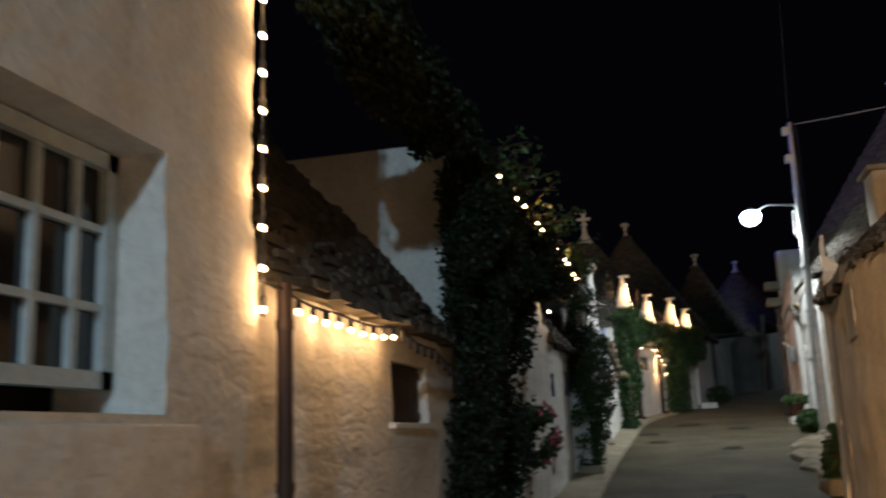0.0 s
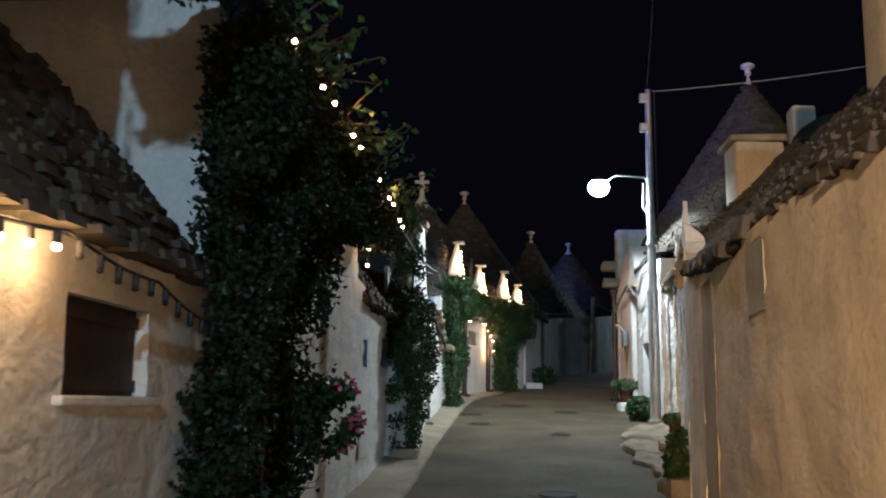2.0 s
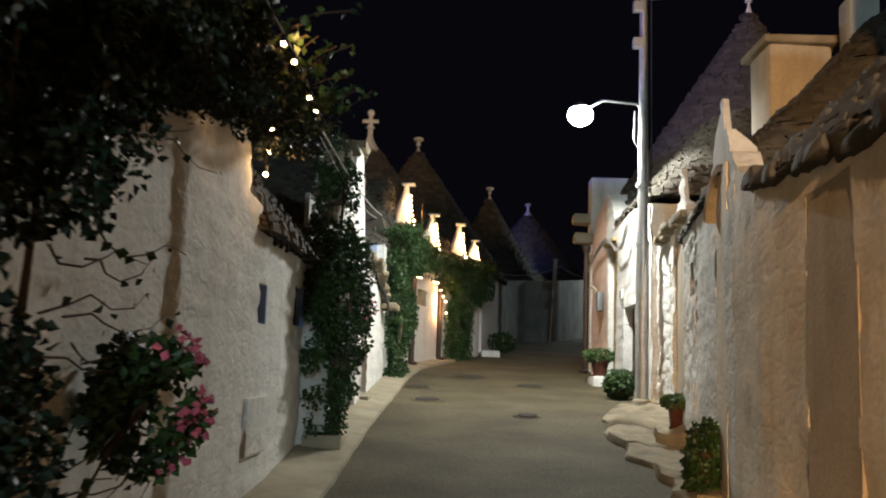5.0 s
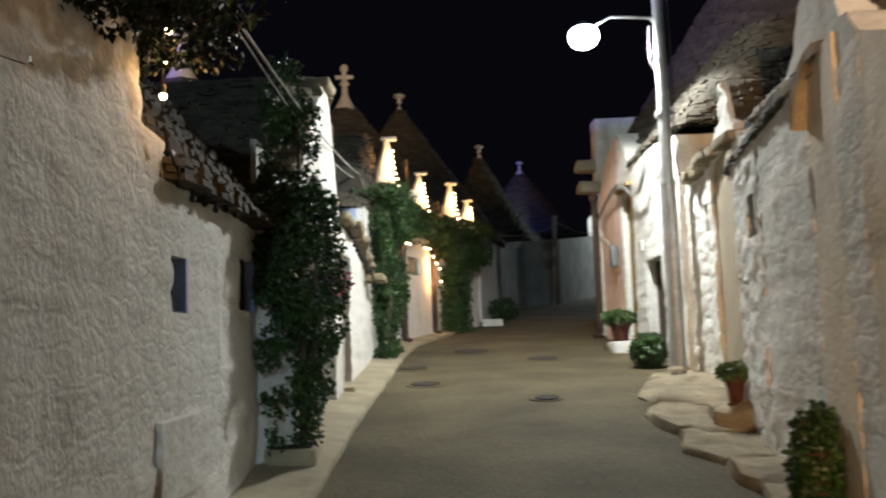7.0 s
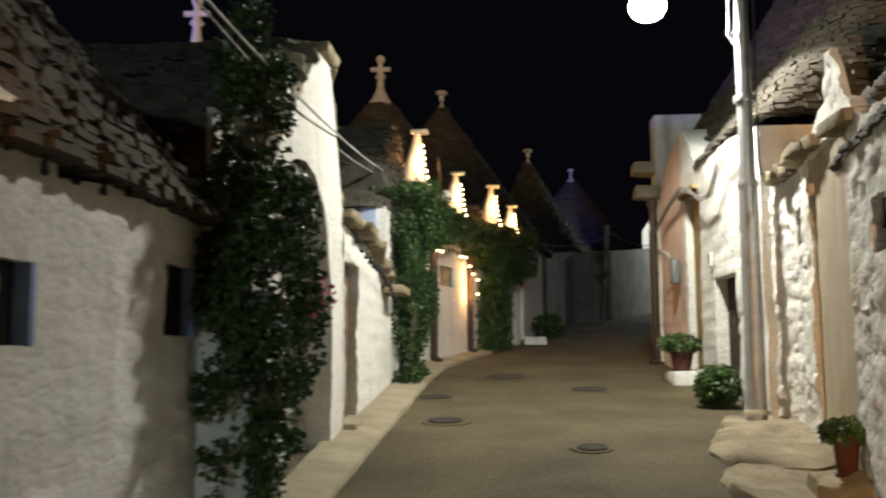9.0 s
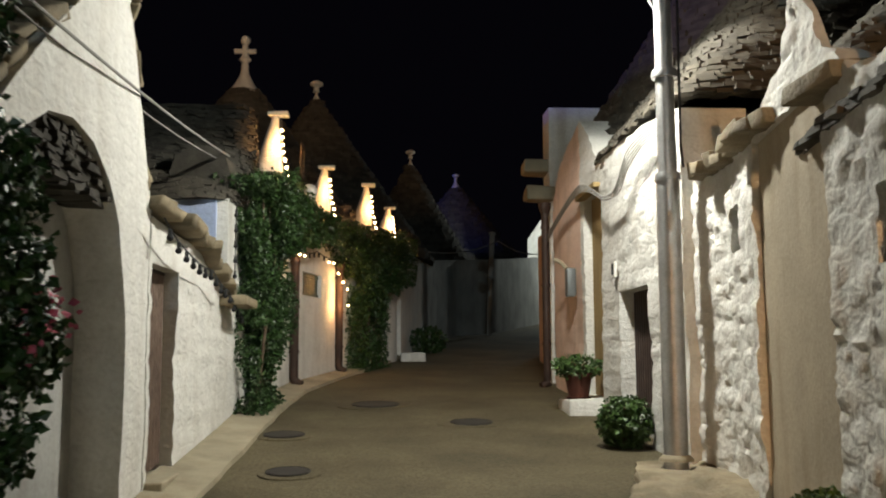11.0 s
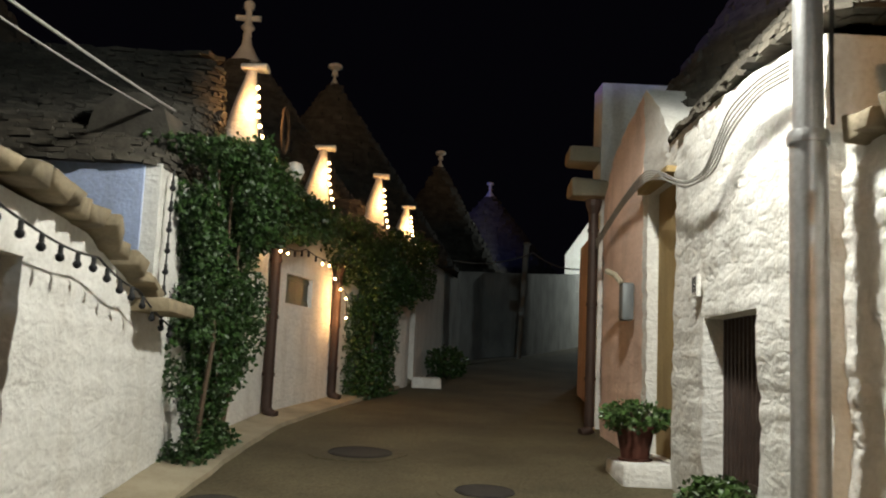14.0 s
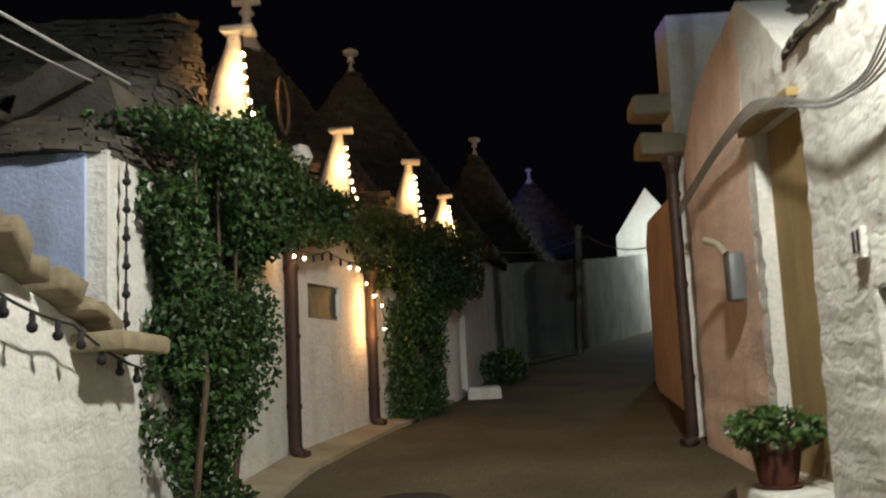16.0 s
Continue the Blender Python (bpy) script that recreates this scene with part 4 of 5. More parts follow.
# ---- lamp post ----
def lamp_post():
    x, y = 3.02, 23.1
    z0 = G(y) + 0.1
    t = thing("street_lamp", "galvanised steel lamp post with one bright white lamp on an arm", "street lamp", (x, y, z0))
    part("pole", tube([(x, y, z0 - 0.1), (x, y, 4.35)], 0.118, 20), STEEL, t, "", 40)
    part("upper_pole", tube([(x, y, 4.35), (x, y, 6.6), (x, y, 9.0)], 0.098, 20, 0.07), STEEL, t, "", 40)
    for z in (4.33, 5.4):
        part("collar", lathe([(0.13, 0), (0.135, 0.03), (0.125, 0.08)], 20, (x, y, z)), STEEL, t, "", 40)
    part("arm", tube([(x, y - 0.02, 6.75), (x - 0.12, y, 6.95), (LAMP[0] + 0.4, (y + LAMP[1]) / 2, 7.05), (LAMP[0] + 0.12, LAMP[1], LAMP[2] + 0.1)], 0.024, 8), STEEL, t)
    head = part("lamp_head", lathe([(0.05, 0.2), (0.17, 0.12), (0.2, 0.02), (0.19, 0.0)][::-1], 18, (LAMP[0], LAMP[1], LAMP[2])), STEEL, t, "", 40)
    bm = bmesh.new()
    bmesh.ops.create_uvsphere(bm, u_segments=18, v_segments=10, radius=0.24, matrix=pose(LAMP[0], LAMP[1], LAMP[2] - 0.04) @ Matrix.Diagonal((1, 1, 0.85, 1)))
    g = part("diffuser", bm, LAMPGLOW, head, "glowing white diffuser", 60)
    g.visible_shadow = False
    part("conduit", tube([(x - 0.16, y - 0.06, 6.8), (x - 0.17, y - 0.06, 6.25), (x - 0.12, y - 0.06, 6.13), (x - 0.09, y - 0.05, 6.3)], 0.02, 8), STEEL, t)
    for z in (8.7, 8.0):
        part("insulator", box(x - 0.2, y - 0.1, z, x - 0.02, y + 0.06, z + 0.2, 0.0, None, 0.02), STEEL, t)
    part("cable", tube([(x + 0.13, y - 0.05, 8.9), (x + 0.14, y - 0.06, 6.5), (x + 0.13, y - 0.05, 4.7), (x + 0.2, y + 0.1, 4.5)], 0.014, 6), CABLE, t)
    part("base_collar", lathe([(0.17, 0), (0.16, 0.03), (0.125, 0.06)], 20, (x, y, z0)), KERB, t)


lamp_post()


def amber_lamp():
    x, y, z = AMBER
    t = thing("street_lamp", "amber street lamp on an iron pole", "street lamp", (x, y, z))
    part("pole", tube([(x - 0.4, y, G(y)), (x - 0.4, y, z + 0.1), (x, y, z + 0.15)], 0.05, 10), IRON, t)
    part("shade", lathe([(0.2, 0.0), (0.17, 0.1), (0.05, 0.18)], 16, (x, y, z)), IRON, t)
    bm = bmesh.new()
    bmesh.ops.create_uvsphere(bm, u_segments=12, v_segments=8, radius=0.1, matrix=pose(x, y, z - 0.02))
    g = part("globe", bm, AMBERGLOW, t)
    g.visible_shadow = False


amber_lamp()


def plain_lamp(x, y, z, px_, label):
    t = thing("street_lamp", label, "street lamp", (px_, y, G(y)))
    part("pole", tube([(px_, y, G(y)), (px_, y, z + 0.2), (x, y, z + 0.15)], 0.06, 10), STEEL, t)
    part("lamp_head", lathe([(0.19, 0.0), (0.2, 0.02), (0.17, 0.12), (0.05, 0.2)], 16, (x, y, z)), STEEL, t)


plain_lamp(LAMP2[0], LAMP2[1], LAMP2[2], 1.6, "steel street lamp at the lower end of the lane")
plain_lamp(LAMP3[0], LAMP3[1], LAMP3[2], 10.6, "steel street lamp round the bend of the lane")


def wire(name, label, a, b, sag, r=0.012, material=GREYC, mid=None):
    pts = []
    for k in range(17):
        f = k / 16
        p = Vector(a).lerp(Vector(b), f)
        p.z -= 4 * sag * f * (1 - f)
        pts.append(p)
    ob = new(name, mesh_of(tube(pts, r, 6), name, material))
    return tagged(ob, label, "cable")


wire("overhead_wire", "thin overhead wire from the lamp post", (3.0, 23.1, 8.95), (14.0, 22.0, 10.5), 0.3)
wire("overhead_wire", "thin overhead wire from the lamp post", (3.0, 23.1, 8.95), (1.0, 5.0, 12.5), 0.2, 0.006, CABLE)
wire("support_cable", "grey cable slung from the vine to the white house", (-1.6, 15.1, 4.25), (-2.0, 26.8, 5.35), 0.12, 0.012)
wire("support_cable", "grey cable slung from the vine to the white house", (-1.7, 15.1, 4.35), (-2.1, 26.9, 5.3), 0.2, 0.008)
wire("overhead_wire", "thin wire across the far lane", (0.9, 40.0, 5.6), (3.95, 45.3, 6.5), 0.25, 0.02)
wire("overhead_wire", "thin wire across the far lane", (3.95, 45.3, 6.5), (5.6, 44.0, 6.0), 0.25, 0.02)


def far_pole():
    t = thing("utility_pole", "thin grey pole against the far yard wall", "pole", (3.0, 45.3, G(45)))
    part("pole", tube([(3.6, 45.3, G(45)), (3.75, 45.3, 6.75)], 0.09, 10), GREYP, t)
    part("cap", lathe([(0.12, 0), (0.12, 0.06), (0.02, 0.1)], 10, (3.75, 45.3, 6.72)), GREYP, t)


far_pole()


def facade_cables():
    t = thing("facade_cables", "bundle of drooping cables across the white house front", "cable", (3.05, 25, 5))
    rnd = random.Random(9)
    for k in range(5):
        o = 0.03 * k
        pts = [(3.06, 23.5, 5.02 - o), (3.02, 23.95, 5.04 - o), (2.98, 24.5, 4.97 - o * 1.8), (2.98, 24.8, 4.78 - o * 1.9), (2.99, 25.15, 4.6 - o * 0.6), (2.99, 25.75, 4.63 - o * 0.4 - 0.04 * rnd.random()), (3.02, 26.7, 4.94 - o * 0.6), (3.03, 27.45, 5.12 - o), (3.02, 28.5, 5.0 - o * 0.8), (3.0, 29.7, 4.77 - o), (3.0, 30.2, 4.68 - o)]
        fine = []
        for a, b in zip(pts, pts[1:]):
            fine += [Vector(a).lerp(Vector(b), j / 5) for j in range(5)]
        for _ in range(3):
            fine = [fine[0]] + [(fine[i - 1] + fine[i] * 2 + fine[i + 1]) / 4 for i in range(1, len(fine) - 1)] + [fine[-1]]
        part("cable", tube(fine, 0.008, 6), GREYC, t)


facade_cables()


def meter_box():
    t = thing("wall_lantern_box", "grey metal box with a small spout on the peach wall", "box", (3.1, 28.3, 3.5))
    part("box", box(2.99, 28.3, 3.5, 3.14, 28.5, 3.95, 0, None, 0.03), MAIL, t, "", 40)
    part("spout", tube([(3.0, 28.4, 3.95), (2.93, 28.45, 4.05), (2.85, 28.55, 4.1)], 0.035, 8), KERB, t)


meter_box()


def number_plate():
    t = thing("number_plate", "tiny plaque with two dark bars on the white wall", "plaque", (3.06, 25.75, 3.6))
    part("plaque", box(3.09, 25.68, 3.58, 3.13, 25.82, 3.78, 0, None, 0.004), WHITE, t)
    for y in (25.7, 25.77):
        part("mark", box(3.082, y, 3.62, 3.0895, y + 0.035, 3.76), CABLE, t)


number_plate()


def manhole(x, y, r, label):
    t = thing("manhole_cover", label, "manhole cover", (x, y, G(y)))
    s = (G(y + 0.5) - G(y - 0.5))
    m = pose(x, y, G(y) + 0.012, math.degrees(math.atan(s)))
    bm = lathe([(r, 0), (r, 0.012), (r * 0.96, 0.016), (r * 0.9, 0.008), (r * 0.88, 0.014), (0.02, 0.014)], 24)
    bmesh.ops.transform(bm, matrix=m, verts=bm.verts[:])
    part("cover", bm, IRON, t)
    bm = lathe([(r * 1.5, -0.03), (r * 1.45, 0.0), (r * 1.02, 0.002)], 18)
    for v in bm.verts:
        k = 1 + 0.25 * noise.noise(v.co * 2 + Vector((x, y, 0)))
        v.co.x *= k
        v.co.y *= k
    bmesh.ops.transform(bm, matrix=m, verts=bm.verts[:])
    part("patch", bm, ASPHALT, t, "dark asphalt patch round the cover")


for x, y, r in ((0.02, 28.0, 0.36), (1.29, 26.2, 0.28), (-1.03, 25.35, 0.25), (0.5, 15.3, 0.26), (-0.75, 23.2, 0.22), (0.9, 21.5, 0.16)):
    manhole(x, y, r, "round dark iron cover in the asphalt")


# ---- rough stone ledge on the right ----
def ledge(pts, h, label):
    bm = bmesh.new()
    n = len(pts)
    fine = []
    for (xa, ya), (xb, yb) in zip(pts, pts[1:] + pts[:1]):
        k = max(1, int(math.hypot(xb - xa, yb - ya) / 0.15))
        fine += [(xa + (xb - xa) * i / k, ya + (yb - ya) * i / k) for i in range(k)]
    cx, cy = sum(p[0] for p in pts) / n, sum(p[1] for p in pts) / n
    rings = []
    for scale, lift in ((1.0, -0.1), (1.0, 0.45), (0.94, 0.9), (0.75, 1.0), (0.5, 1.1), (0.25, 1.0)):
        ring = []
        for x, y in fine:
            j = 0.06 * noise.noise(Vector((x * 3, y * 3, h))) + 0.035 * noise.noise(Vector((x * 9, y * 9, h)))
            xx, yy = cx + (x - cx) * scale + j, cy + (y - cy) * scale - j
            step = 0.05 * math.floor(2.5 * noise.noise(Vector((xx * 1.3, yy * 0.7, 3))) + 0.5)
            up = h * lift + (step + 0.03 * noise.noise(Vector((xx * 4, yy * 4, 1)))) * (lift > 0.5) if lift > 0 else lift
            ring.append(bm.verts.new((xx, yy, G(yy) + up)))
        rings.append(ring)
    m = len(fine)
    for a, b in zip(rings, rings[1:]):
        for k in range(m):
            bm.faces.new((a[k], a[(k + 1) % m], b[(k + 1) % m], b[k]))
    bm.faces.new(rings[-1])
    bmesh.ops.triangulate(bm, faces=bm.faces[:])
    bmesh.ops.recalc_face_normals(bm, faces=bm.faces[:])
    tagged(new("rock_ledge", mesh_of(bm, "rock_ledge", ROCK, 50)), label, "rock", "rough ledge along the wall")


ledge([(2.35, 22.2), (2.05, 21.4), (2.1, 20.6), (2.9, 20.5), (3.5, 21.0), (3.5, 23.6), (2.7, 23.4)], 0.08, "pale worn limestone ledge at the lamp post")
ledge([(2.0, 20.5), (1.85, 19.6), (2.0, 19.0), (3.0, 19.1), (3.2, 20.4)], 0.05, "pale worn limestone ledge slab")
ledge([(1.95, 18.9), (1.9, 18.2), (2.1, 17.7), (2.75, 17.8), (2.9, 18.9)], 0.07, "pale worn limestone ledge slab")
ledge([(2.1, 17.6), (2.05, 17.0), (2.15, 16.6), (2.55, 16.6), (2.75, 17.6)], 0.11, "pale worn limestone ledge slab")
ledge([(2.98, 19.9), (2.55, 19.75), (2.5, 19.25), (2.75, 19.05), (2.95, 19.1)], 0.2, "rough limestone lump carrying a slim flower pot")
ledge([(2.08, 16.5), (1.9, 15.9), (1.95, 15.2), (2.3, 15.2), (2.45, 16.5)], 0.22, "rough stone step below a potted plant")
tagged(new("stone_block", mesh_of(box(1.55, 13.1, G(13) - 0.1, 1.9, 13.7, G(13.4) + 0.1, 0.02, None, 0.03), "stone_block", KERB, 40)), "low pale stone block at the wall's foot", "stone")
tagged(new("stone_block", mesh_of(box(2.68, 26.75, G(27) - 0.2, 3.2, 27.6, G(27) + 0.2, 0.02, None, 0.04), "stone_block", WHITE, 40)), "whitewashed stone block carrying a flower pot", "stone")
tagged(new("stone_block", mesh_of(box(0.5, 36.0, G(36) - 0.2, 1.1, 37.1, G(36.5) + 0.18, 0.02, None, 0.04), "stone_block", WHITE, 40)), "low white stone step at the far door", "stone")


# ---- plants ----
def ball(c, r):
    c, r = Vector(c), Vector(r)
    return lambda p: sum(((p[i] - c[i]) / r[i]) ** 2 for i in range(3)) < 1


def pot_plant(x, y, z, r, h, leaf_r, leaf_h, label, material=LEAFB, n=900, trail=0.0, size=0.06):
    t = thing("potted_plant", label, "potted plant", (x, y, z))
    part("pot", lathe([(r * 0.68, 0), (r * 0.95, h * 0.8), (r * 1.06, h * 0.8), (r * 1.08, h), (r * 0.95, h), (r * 0.9, h * 0.9)], 20, (x, y, z)), TERRA, t, "terracotta pot", 40)
    part("soil", lathe([(r * 0.93, 0), (r * 0.6, 0.015)], 16, (x, y, z + h * 0.88)), SOIL, t)
    part("saucer", lathe([(r * 0.8, 0), (r * 0.95, 0.03), (r * 0.9, 0.03)], 16, (x, y, z)), TERRA, t)
    lo = (x - leaf_r, y - leaf_r, z + h * 0.85 - trail)
    hi = (x + leaf_r, y + leaf_r, z + h + leaf_h)
    c = Vector(((lo[0] + hi[0]) / 2, (lo[1] + hi[1]) / 2, (lo[2] + hi[2]) / 2))
    pts = cloud(n, [(lo, hi, 1)], int(x * 100 + y), ball(c, (leaf_r, leaf_r, (hi[2] - lo[2]) / 2 + 0.02)), 5.0, -0.25)
    foliage("leaves", pts, size, material, t, 3)
    bm = bmesh.new()
    rnd = random.Random(int(y * 10))
    for k in range(10):
        a = rnd.random() * 6.28
        add_tube(bm, [(x, y, z + h * 0.85), (x + math.cos(a) * leaf_r * 0.5, y + math.sin(a) * leaf_r * 0.5, z + h + leaf_h * 0.6)], 0.006, 4)
    part("stems", bm, BARK, t)


pot_plant(2.9, 27.15, G(27) + 0.2, 0.2, 0.36, 0.38, 0.24, "terracotta pot with a low green plant on a white block")
pot_plant(2.78, 19.5, G(19.5) + 0.2, 0.11, 0.34, 0.19, 0.12, "slim terracotta pot with green leaves against rubble wall")
pot_plant(2.13, 15.55, G(15.55) + 0.24, 0.12, 0.36, 0.2, 0.32, "dark terracotta pot with a trailing leafy plant", LEAF, 3200, 0.6, 0.05)


def bush(x, y, z, r, h, n, label, material=LEAFB, size=0.06, name="bush"):
    t = thing(name, label, "bush", (x, y, z))
    pts = cloud(n, [((x - r, y - r, z), (x + r, y + r, z + h), 1)], int(x * 31 + y * 7), ball((x, y, z + h * 0.5), (r, r, h * 0.55)), 4.0, -0.3)
    foliage("leaves", pts, size, material, t, 5)
    bm = bmesh.new()
    rnd = random.Random(int(y * 13))
    for k in range(12):
        a = rnd.random() * 6.28
        add_tube(bm, [(x, y, z), (x + math.cos(a) * r * 0.4, y + math.sin(a) * r * 0.4, z + h * 0.5), (x + math.cos(a) * r * 0.8, y + math.sin(a) * r * 0.8, z + h * 0.8)], 0.01, 4)
    part("stems", bm, BARK, t)


bush(2.86, 24.4, G(24.4), 0.31, 0.56, 2600, "round clipped green bush beside the lamp post")
bush(1.25, 38.3, G(38.3), 0.5, 0.7, 1200, "dark round bush at the far white house", LEAF, 0.08)


def plant(name, label, category, boxes, n, inside, size, base, stems, seed, material=LEAF, clump=1.6, cut=-0.2, extra=None, drop=0.5):
    t = thing(name, label, category, base)
    foliage("leaves", cloud(n, boxes, seed, inside, clump, cut), size, material, t, seed, "", drop)
    for s in stems:
        part("stem", tube(s, 0.035, 6, 0.012), BARK, t)
    if extra:
        extra(t)
    return t


# the great ivy on the white house
def ivy_in(p):
    wob = 0.22 * noise.noise(Vector((p.y * 0.9, p.z * 0.9, 2)))
    top = float(np.interp(p.x, (-3.0, -2.1, -1.55, -1.4), (5.0, 4.75, 4.35, 4.2))) + 0.5 * wob
    crown = 7.6 < p.y < 15.0 and p.x < -1.5 + 0.6 * wob and float(np.interp(p.y, (7.6, 9.5, 12, 13.2, 15), (3.2, 3.3, 3.55, 3.75, 3.95))) + 0.7 * wob < p.z < top and (p.x > -1.8 or p.y > 8.75) and p.x > -2.5
    th = 0.4 + 0.2 * noise.noise(Vector((p.y * 1.3, p.z * 1.3, 7))) + 0.08 * max(0, p.z - 2.6)
    edge = float(np.interp(p.z, (0.2, 1.2, 2.5, 3.4, 4.0), (9.7, 9.9, 10.3, 11.0, 12.0)))
    low = 8.1 + wob < p.y < edge + wob and p.z < 4.3 and -2.12 < p.x < -2.05 + th
    back = 4.7 < p.y < 7.9 and -2.2 < p.x < -1.6 + 0.5 * wob and 4.3 + 0.4 * wob < p.z < 4.8 + wob
    return low or crown or back


stems = [[(-1.95, 8.6 + 0.25 * k, G(9)), (-1.9, 8.8 + 0.25 * k, 1.6), (-1.92, 8.5 + 0.35 * k, 3.2), (-1.9, 8.9 + 0.6 * k, 4.2)] for k in range(6)]
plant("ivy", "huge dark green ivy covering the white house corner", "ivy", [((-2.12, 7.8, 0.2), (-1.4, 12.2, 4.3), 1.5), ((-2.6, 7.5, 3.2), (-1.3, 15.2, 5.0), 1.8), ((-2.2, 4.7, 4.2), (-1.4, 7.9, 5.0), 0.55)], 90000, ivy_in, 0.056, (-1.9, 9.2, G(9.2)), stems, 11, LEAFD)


def sprays():
    t = thing("ivy_sprays", "yellow-green ivy shoots sticking out along the lit edge", "ivy", (-1.6, 12, 6))
    rnd = random.Random(4)
    pts = []
    for k in range(60):
        y = rnd.uniform(7.8, 15.1)
        a = Vector((-1.55 + rnd.uniform(-0.15, 0.1), y, 4.2 + rnd.uniform(-0.1, 0.1)))
        d = Vector((rnd.uniform(0.1, 0.9), rnd.uniform(-0.2, 0.6), rnd.uniform(0.0, 0.6))).normalized() * rnd.uniform(0.2, 0.6)
        part("shoot", tube([a, a + d * 0.5 + Vector((0, 0, 0.03)), a + d], 0.006, 4), BARK, t)
        for j in range(9):
            pts.append(a + d * (j / 8) + Vector((rnd.uniform(-0.04, 0.04), rnd.uniform(-0.04, 0.04), rnd.uniform(-0.03, 0.05))))
    foliage("leaves", pts, 0.075, LEAFB, t, 8)


sprays()


def flower_bush(x, y, z, r, n, label, stemz):
    t = thing("flower_bush", label, "flowers", (x, y, stemz))
    pts = cloud(n, [((x - r, y - r, z - r), (x + r, y + r, z + r), 1)], int(y * 10), ball((x, y, z), (r * 0.8, r, r)), 3.0, -0.2)
    foliage("leaves", pts, 0.07, LEAF, t, 2)
    rnd = random.Random(int(z * 100))
    fl = [p + Vector((0.06, -0.02, 0.03)) for p in pts if p.x > x + 0.05 and noise.noise(p * 4) > 0.12 and rnd.random() < 0.6]
    foliage("blossoms", fl, 0.055, PETAL, t, 6, "deep pink blossoms")
    part("stem", tube([(x - 0.22, y - 0.2, stemz), (x - 0.12, y - 0.15, (z + stemz) / 2), (x, y, z)], 0.02, 6), BARK, t)


flower_bush(-1.86, 11.5, 1.78, 0.38, 1700, "pink-flowered bush hanging out of the ivy", 1.3)


def twigs():
    t = thing("bare_twigs", "thin bare ivy twigs trailing over the white wall", "ivy", (-1.9, 10.5, 2))
    rnd = random.Random(14)
    pts = []
    for k in range(16):
        z = rnd.uniform(1.1, 3.5)
        y = 9.9 + 0.25 * z + rnd.uniform(-0.2, 0.3)
        ln = rnd.uniform(0.7, 1.9)
        q = [(-1.93 + 0.03 * math.sin(j * 1.7 + k), y + ln * j / 6, z + 0.05 * math.sin(j * 1.3 + k) + 0.12 * (j / 6) ** 2) for j in range(7)]
        part("twig", tube(q, 0.007, 4, 0.003), BARK, t)
        pts += [Vector(q[j]) + Vector((rnd.uniform(0, 0.04), 0, rnd.uniform(-0.03, 0.03))) for j in range(1, 7) if rnd.random() < 0.5]
    foliage("leaves", pts, 0.06, LEAF, t, 15)


twigs()


# slim shrub in a stone trough by the gable
def shrub_in(p):
    c = Vector((-1.83, 18.25))
    r = float(np.interp(p.z, (1.1, 1.7, 2.4, 3.3, 4.2, 5.0), (0.28, 0.44, 0.44, 0.42, 0.3, 0.1))) + 0.16 * noise.noise(p * 1.7)
    return (Vector((p.x, p.y)) - c).length < r


def trough(t):
    part("trough", box(-2.1, 18.0, G(18.2), -1.62, 18.62, G(18.2) + 0.2, 0.01, None, 0.02), KERB, t, "pale stone trough", 40)
    part("soil", box(-2.05, 18.05, G(18.2) + 0.15, -1.67, 18.57, G(18.2) + 0.21), SOIL, t)


plant("climbing_shrub", "tall slim leafy shrub in a stone trough", "shrub", [((-2.4, 17.5, 1.15), (-1.0, 19.0, 5.0), 1)], 11000, shrub_in, 0.06, (-1.78, 18.3, G(18.3)), [[(-1.78, 18.3, G(18.3) + 0.2), (-1.74, 18.22, 2.2), (-1.78, 18.3, 3.4), (-1.75, 18.25, 4.8)], [(-1.8, 18.35, G(18.3) + 0.2), (-1.65, 18.3, 1.8), (-1.6, 18.2, 3.0)]], 21, LEAF, 3.0, -0.12, trough)
flower_bush(-1.58, 18.6, 2.66, 0.3, 500, "coral-pink roses on the shrub by the gable", G(18.7) + 0.2)


# ivy on the curved white wall with its bridge of vine
def ivy2_in(p):
    w = 0.2 * noise.noise(Vector((p.y * 1.1, p.z * 1.1, 4)))
    xw = XL(p.y)
    if p.x < xw - 0.25:
        return False
    out = p.x - xw
    col = 26.55 + w < p.y < float(np.interp(p.z, (1.8, 3.2, 4.2), (28.1, 28.4, 29.2))) + w and out < 0.42 + 0.9 * w
    col2 = 33.3 + w < p.y < float(np.interp(p.z, (2.2, 3.5, 5), (34.7, 34.9, 36))) + w and out < 0.45 + w
    top = float(np.interp(p.y, (26.0, 27.2, 28.6, 29.6, 31, 33, 35.5, 37.5), (4.95, 5.2, 5.35, 5.4, 5.2, 5.25, 5.45, 5.5)))
    bot = float(np.interp(p.y, (26.0, 27.5, 29.2, 30.5, 32, 33.3, 36), (5.0, 4.2, 4.35, 4.6, 4.55, 4.1, 4.3)))
    band = 26.1 < p.y < 37.2 and bot + w < p.z < top + w * 0.8 and out < 0.55 + w
    return (p.z < 4.6 and (col or col2)) or band


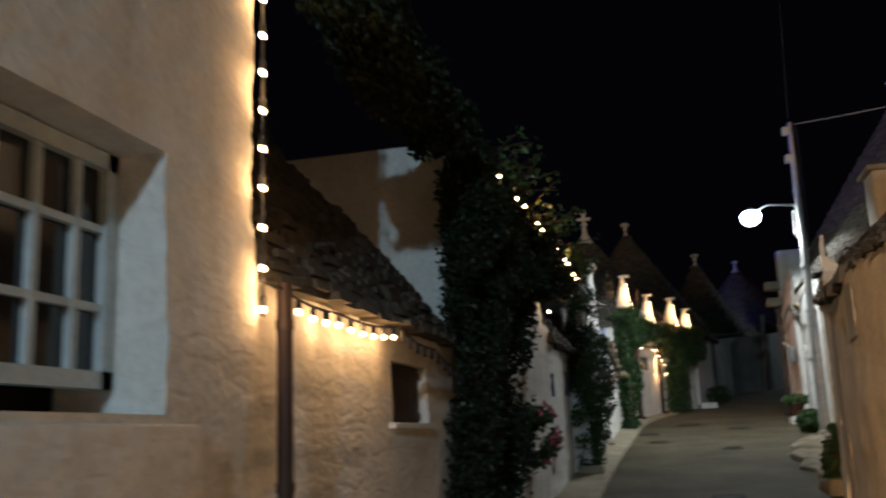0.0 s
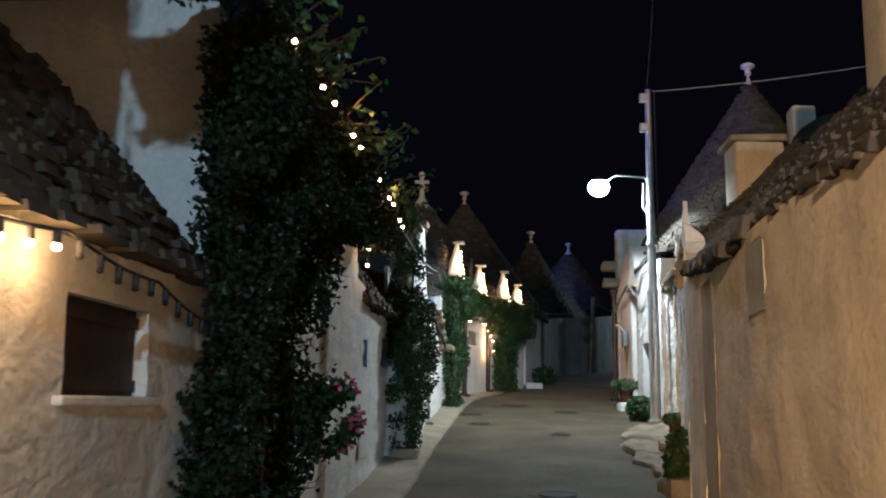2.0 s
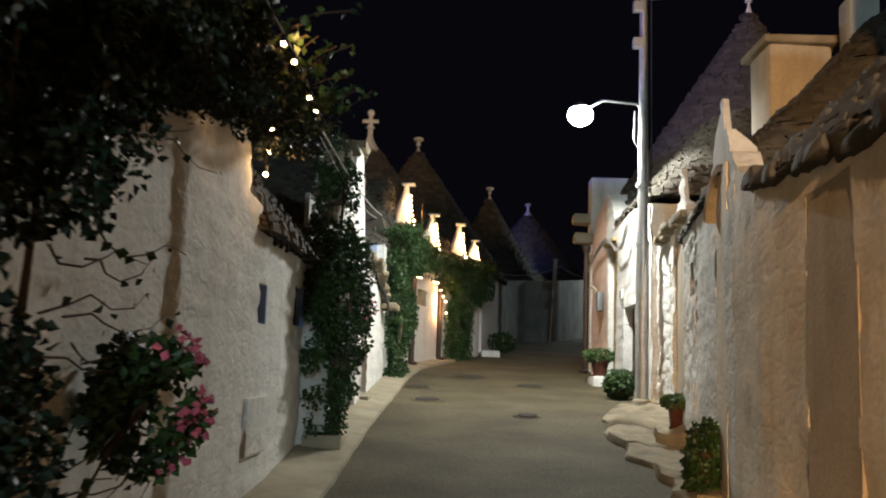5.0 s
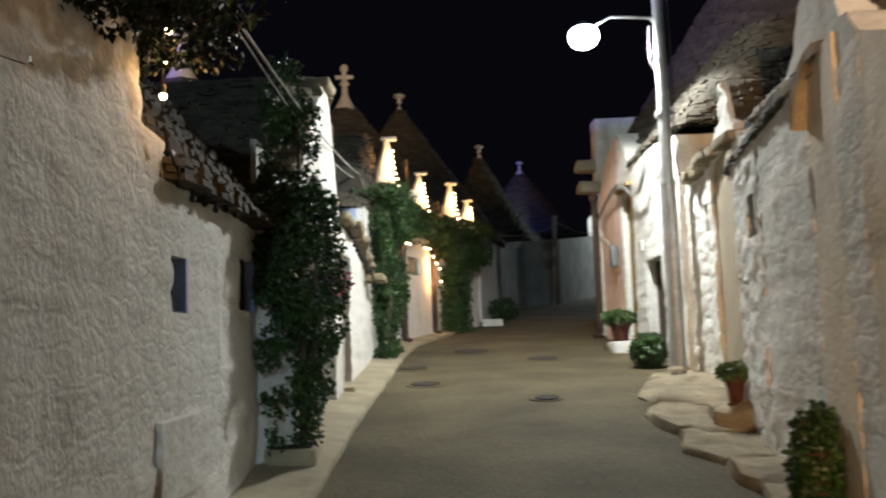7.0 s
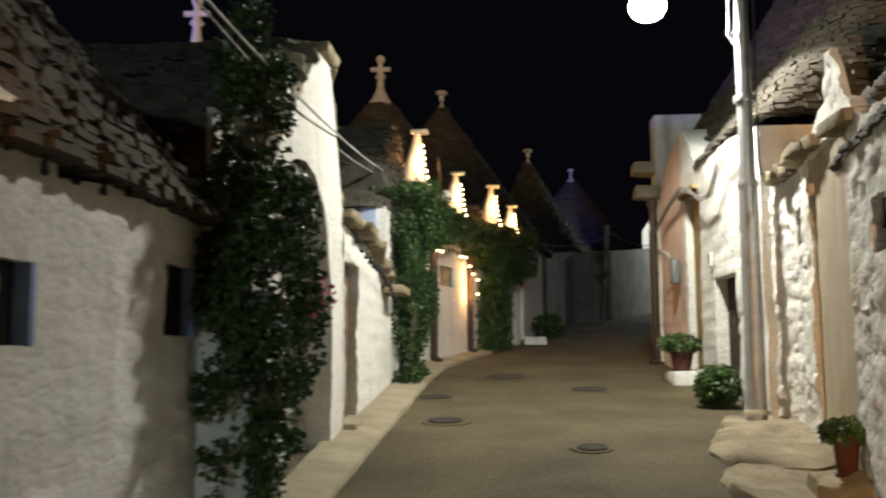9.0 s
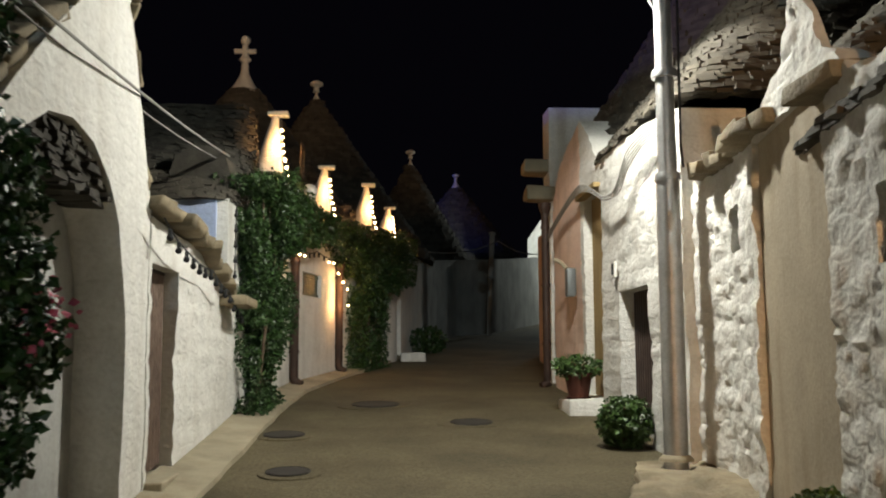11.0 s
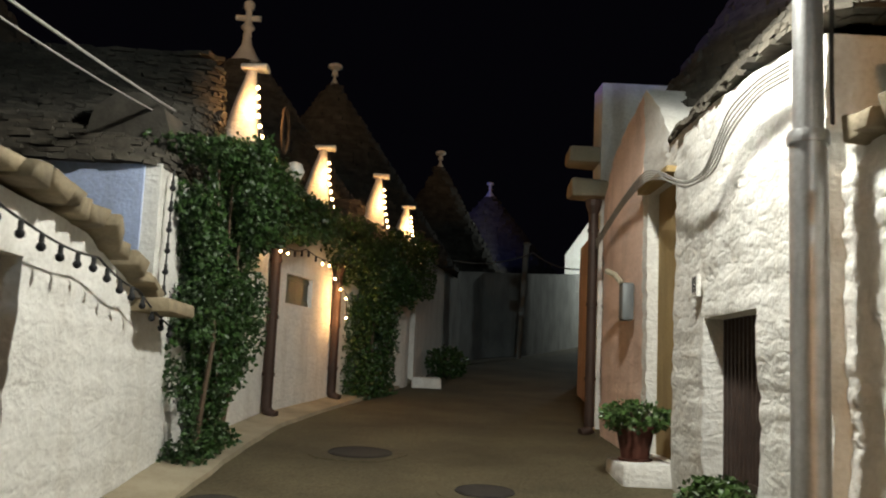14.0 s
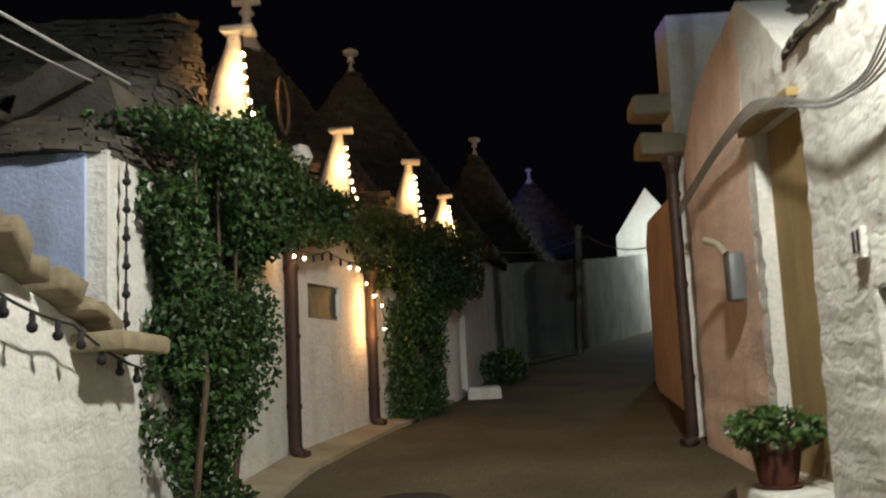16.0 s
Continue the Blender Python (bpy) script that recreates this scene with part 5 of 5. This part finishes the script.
plant("ivy", "dense green ivy climbing the white wall and arching over it", "ivy", [((-2.1, 26.2, 1.75), (-1.0, 29.4, 4.6), 1.6), ((-2.1, 26.0, 4.0), (-0.8, 31, 6.1), 1.5), ((-1.7, 30.5, 4.0), (0.9, 37.2, 5.8), 1.9), ((-0.9, 33.0, 2.2), (0.6, 36.0, 4.6), 1.2)], 72000, ivy2_in, 0.06, (-1.6, 27.3, G(27.3)), [[(-1.6, 27.0 + 0.4 * k, G(27.5)), (-1.5, 27.1 + 0.4 * k, 3.0), (-1.55, 27.0 + 0.7 * k, 4.8)] for k in range(4)] + [[(-0.3, 34.2, G(34)), (-0.2, 34.0, 3.6), (-0.4, 33.6, 4.9)]], 31)

# globe lamp and hoop on the vine
tagged(new("globe_lamp", mesh_of(lathe([(0.02, -0.13), (0.09, -0.1), (0.13, 0.0), (0.09, 0.1), (0.02, 0.13)], 16, (-1.1, 29.3, 5.3)), "globe_lamp", GLOBE, 60)), "unlit white globe lamp in the vine", "lamp")
hoop = [(-1.2, 28.95 + 0.28 * math.cos(a), 5.75 + 0.28 * math.sin(a)) for a in [2 * math.pi * k / 24 for k in range(25)]]
tagged(new("hoop", mesh_of(tube(hoop, 0.022, 6), "hoop", BARK)), "bent wooden hoop standing in the vine", "hoop")

# ---- string lights ----
bulbs("string_light", "string of glowing warm bulbs down the house corner", [(-2.0, 4.2, 6.0), (-2.0, 4.2, 4.4), (-2.0, 4.2, 2.42)], 0.17, radius=0.018, sag=0)
bulbs("string_light", "string of warm bulbs under the low eave, part of them unlit", [(-1.98, 4.3, 2.6), (-1.98, 5.2, 2.55), (-1.95, 6.3, 2.58), (-1.95, 7.3, 2.5), (-1.95, 8.3, 2.35)], 0.17, lambda i, p: p.y < 6.35, 0.018)
bulbs("string_light", "string of warm bulbs along the ivy's edge", [(-1.5, 7.8, 4.22), (-1.45, 9.5, 4.2), (-1.45, 11, 4.22), (-1.45, 13, 4.2), (-1.5, 14.9, 4.2)], 0.4, lambda i, p: i % 3 != 1, 0.018)
bulbs("string_light", "string of glowing warm bulbs at the wall's end", [(-1.95, 14.8, 4.3), (-2.03, 14.88, 4.1), (-2.05, 14.9, 3.6)], 0.2, radius=0.023, sag=0)
bulbs("string_light", "dark unlit string of bulbs under the brown stone eave", [(-2.05, 14.92, 3.55), (-2.05, 15.25, 3.3), (-2.06, 15.9, 3.27), (-2.05, 16.6, 3.33), (-2.05, 17.3, 3.38), (-2.05, 18.0, 3.46)], 0.22, lambda i, p: False, 0.026)
bulbs("string_light", "dark unlit string of bulbs along the low white wall", [(-1.68, 21.9, 3.75), (-1.66, 22.8, 3.55), (-1.66, 24, 3.5), (-1.66, 25, 3.35), (-1.66, 26.1, 3.1)], 0.3, lambda i, p: False)
bulbs("string_light", "dark unlit string of bulbs hanging at the wall edge", [(-1.78, 26.15, 4.6), (-1.78, 26.12, 3.2)], 0.2, lambda i, p: False, sag=0)
for x, y, z, h in HORNS:
    bulbs("string_light", "warm glowing bulbs wound round a white pinnacle", [(x + 0.32, y - 0.1, z + 0.02), (x + 0.24, y - 0.16, z + h * 0.4), (x + 0.2, y - 0.12, z + h * 0.9)], 0.075, radius=0.024, sag=0)
bulbs("string_light", "warm glowing bulbs under the vine arch", [(-1.4, 29.4, 4.45), (-1.25, 30.2, 4.4), (-1.1, 31.0, 4.5), (-0.85, 32.0, 4.45), (-0.62, 32.75, 4.0), (-0.6, 32.8, 3.6)], 0.26, lambda i, p: p.y < 30.4 or p.y > 31.7, 0.02)


def warm(place, power, size=0.06):
    lamp("string_glow", "POINT", place, power, WARM, size)


for z in (2.45, 2.6, 3.1, 3.6, 4.1):
    warm((-1.93, 4.15, z), 4.0, 0.03)
for y in (4.6, 5.1, 5.55, 5.95, 6.3):
    warm((-1.98, y, 2.5), 6.0, 0.03)
warm((-1.38, 10.0, 4.3), 5)
warm((-1.38, 13.0, 4.3), 5)
warm((-1.98, 14.95, 3.85), 8)
for x, y, z, h in HORNS:
    warm((x + 0.22, y - 0.3, z + h * 0.45), 32)
warm((-1.2, 30.0, 4.3), 6)
warm((-0.68, 32.6, 4.05), 20)
warm((-0.68, 32.55, 3.6), 20)
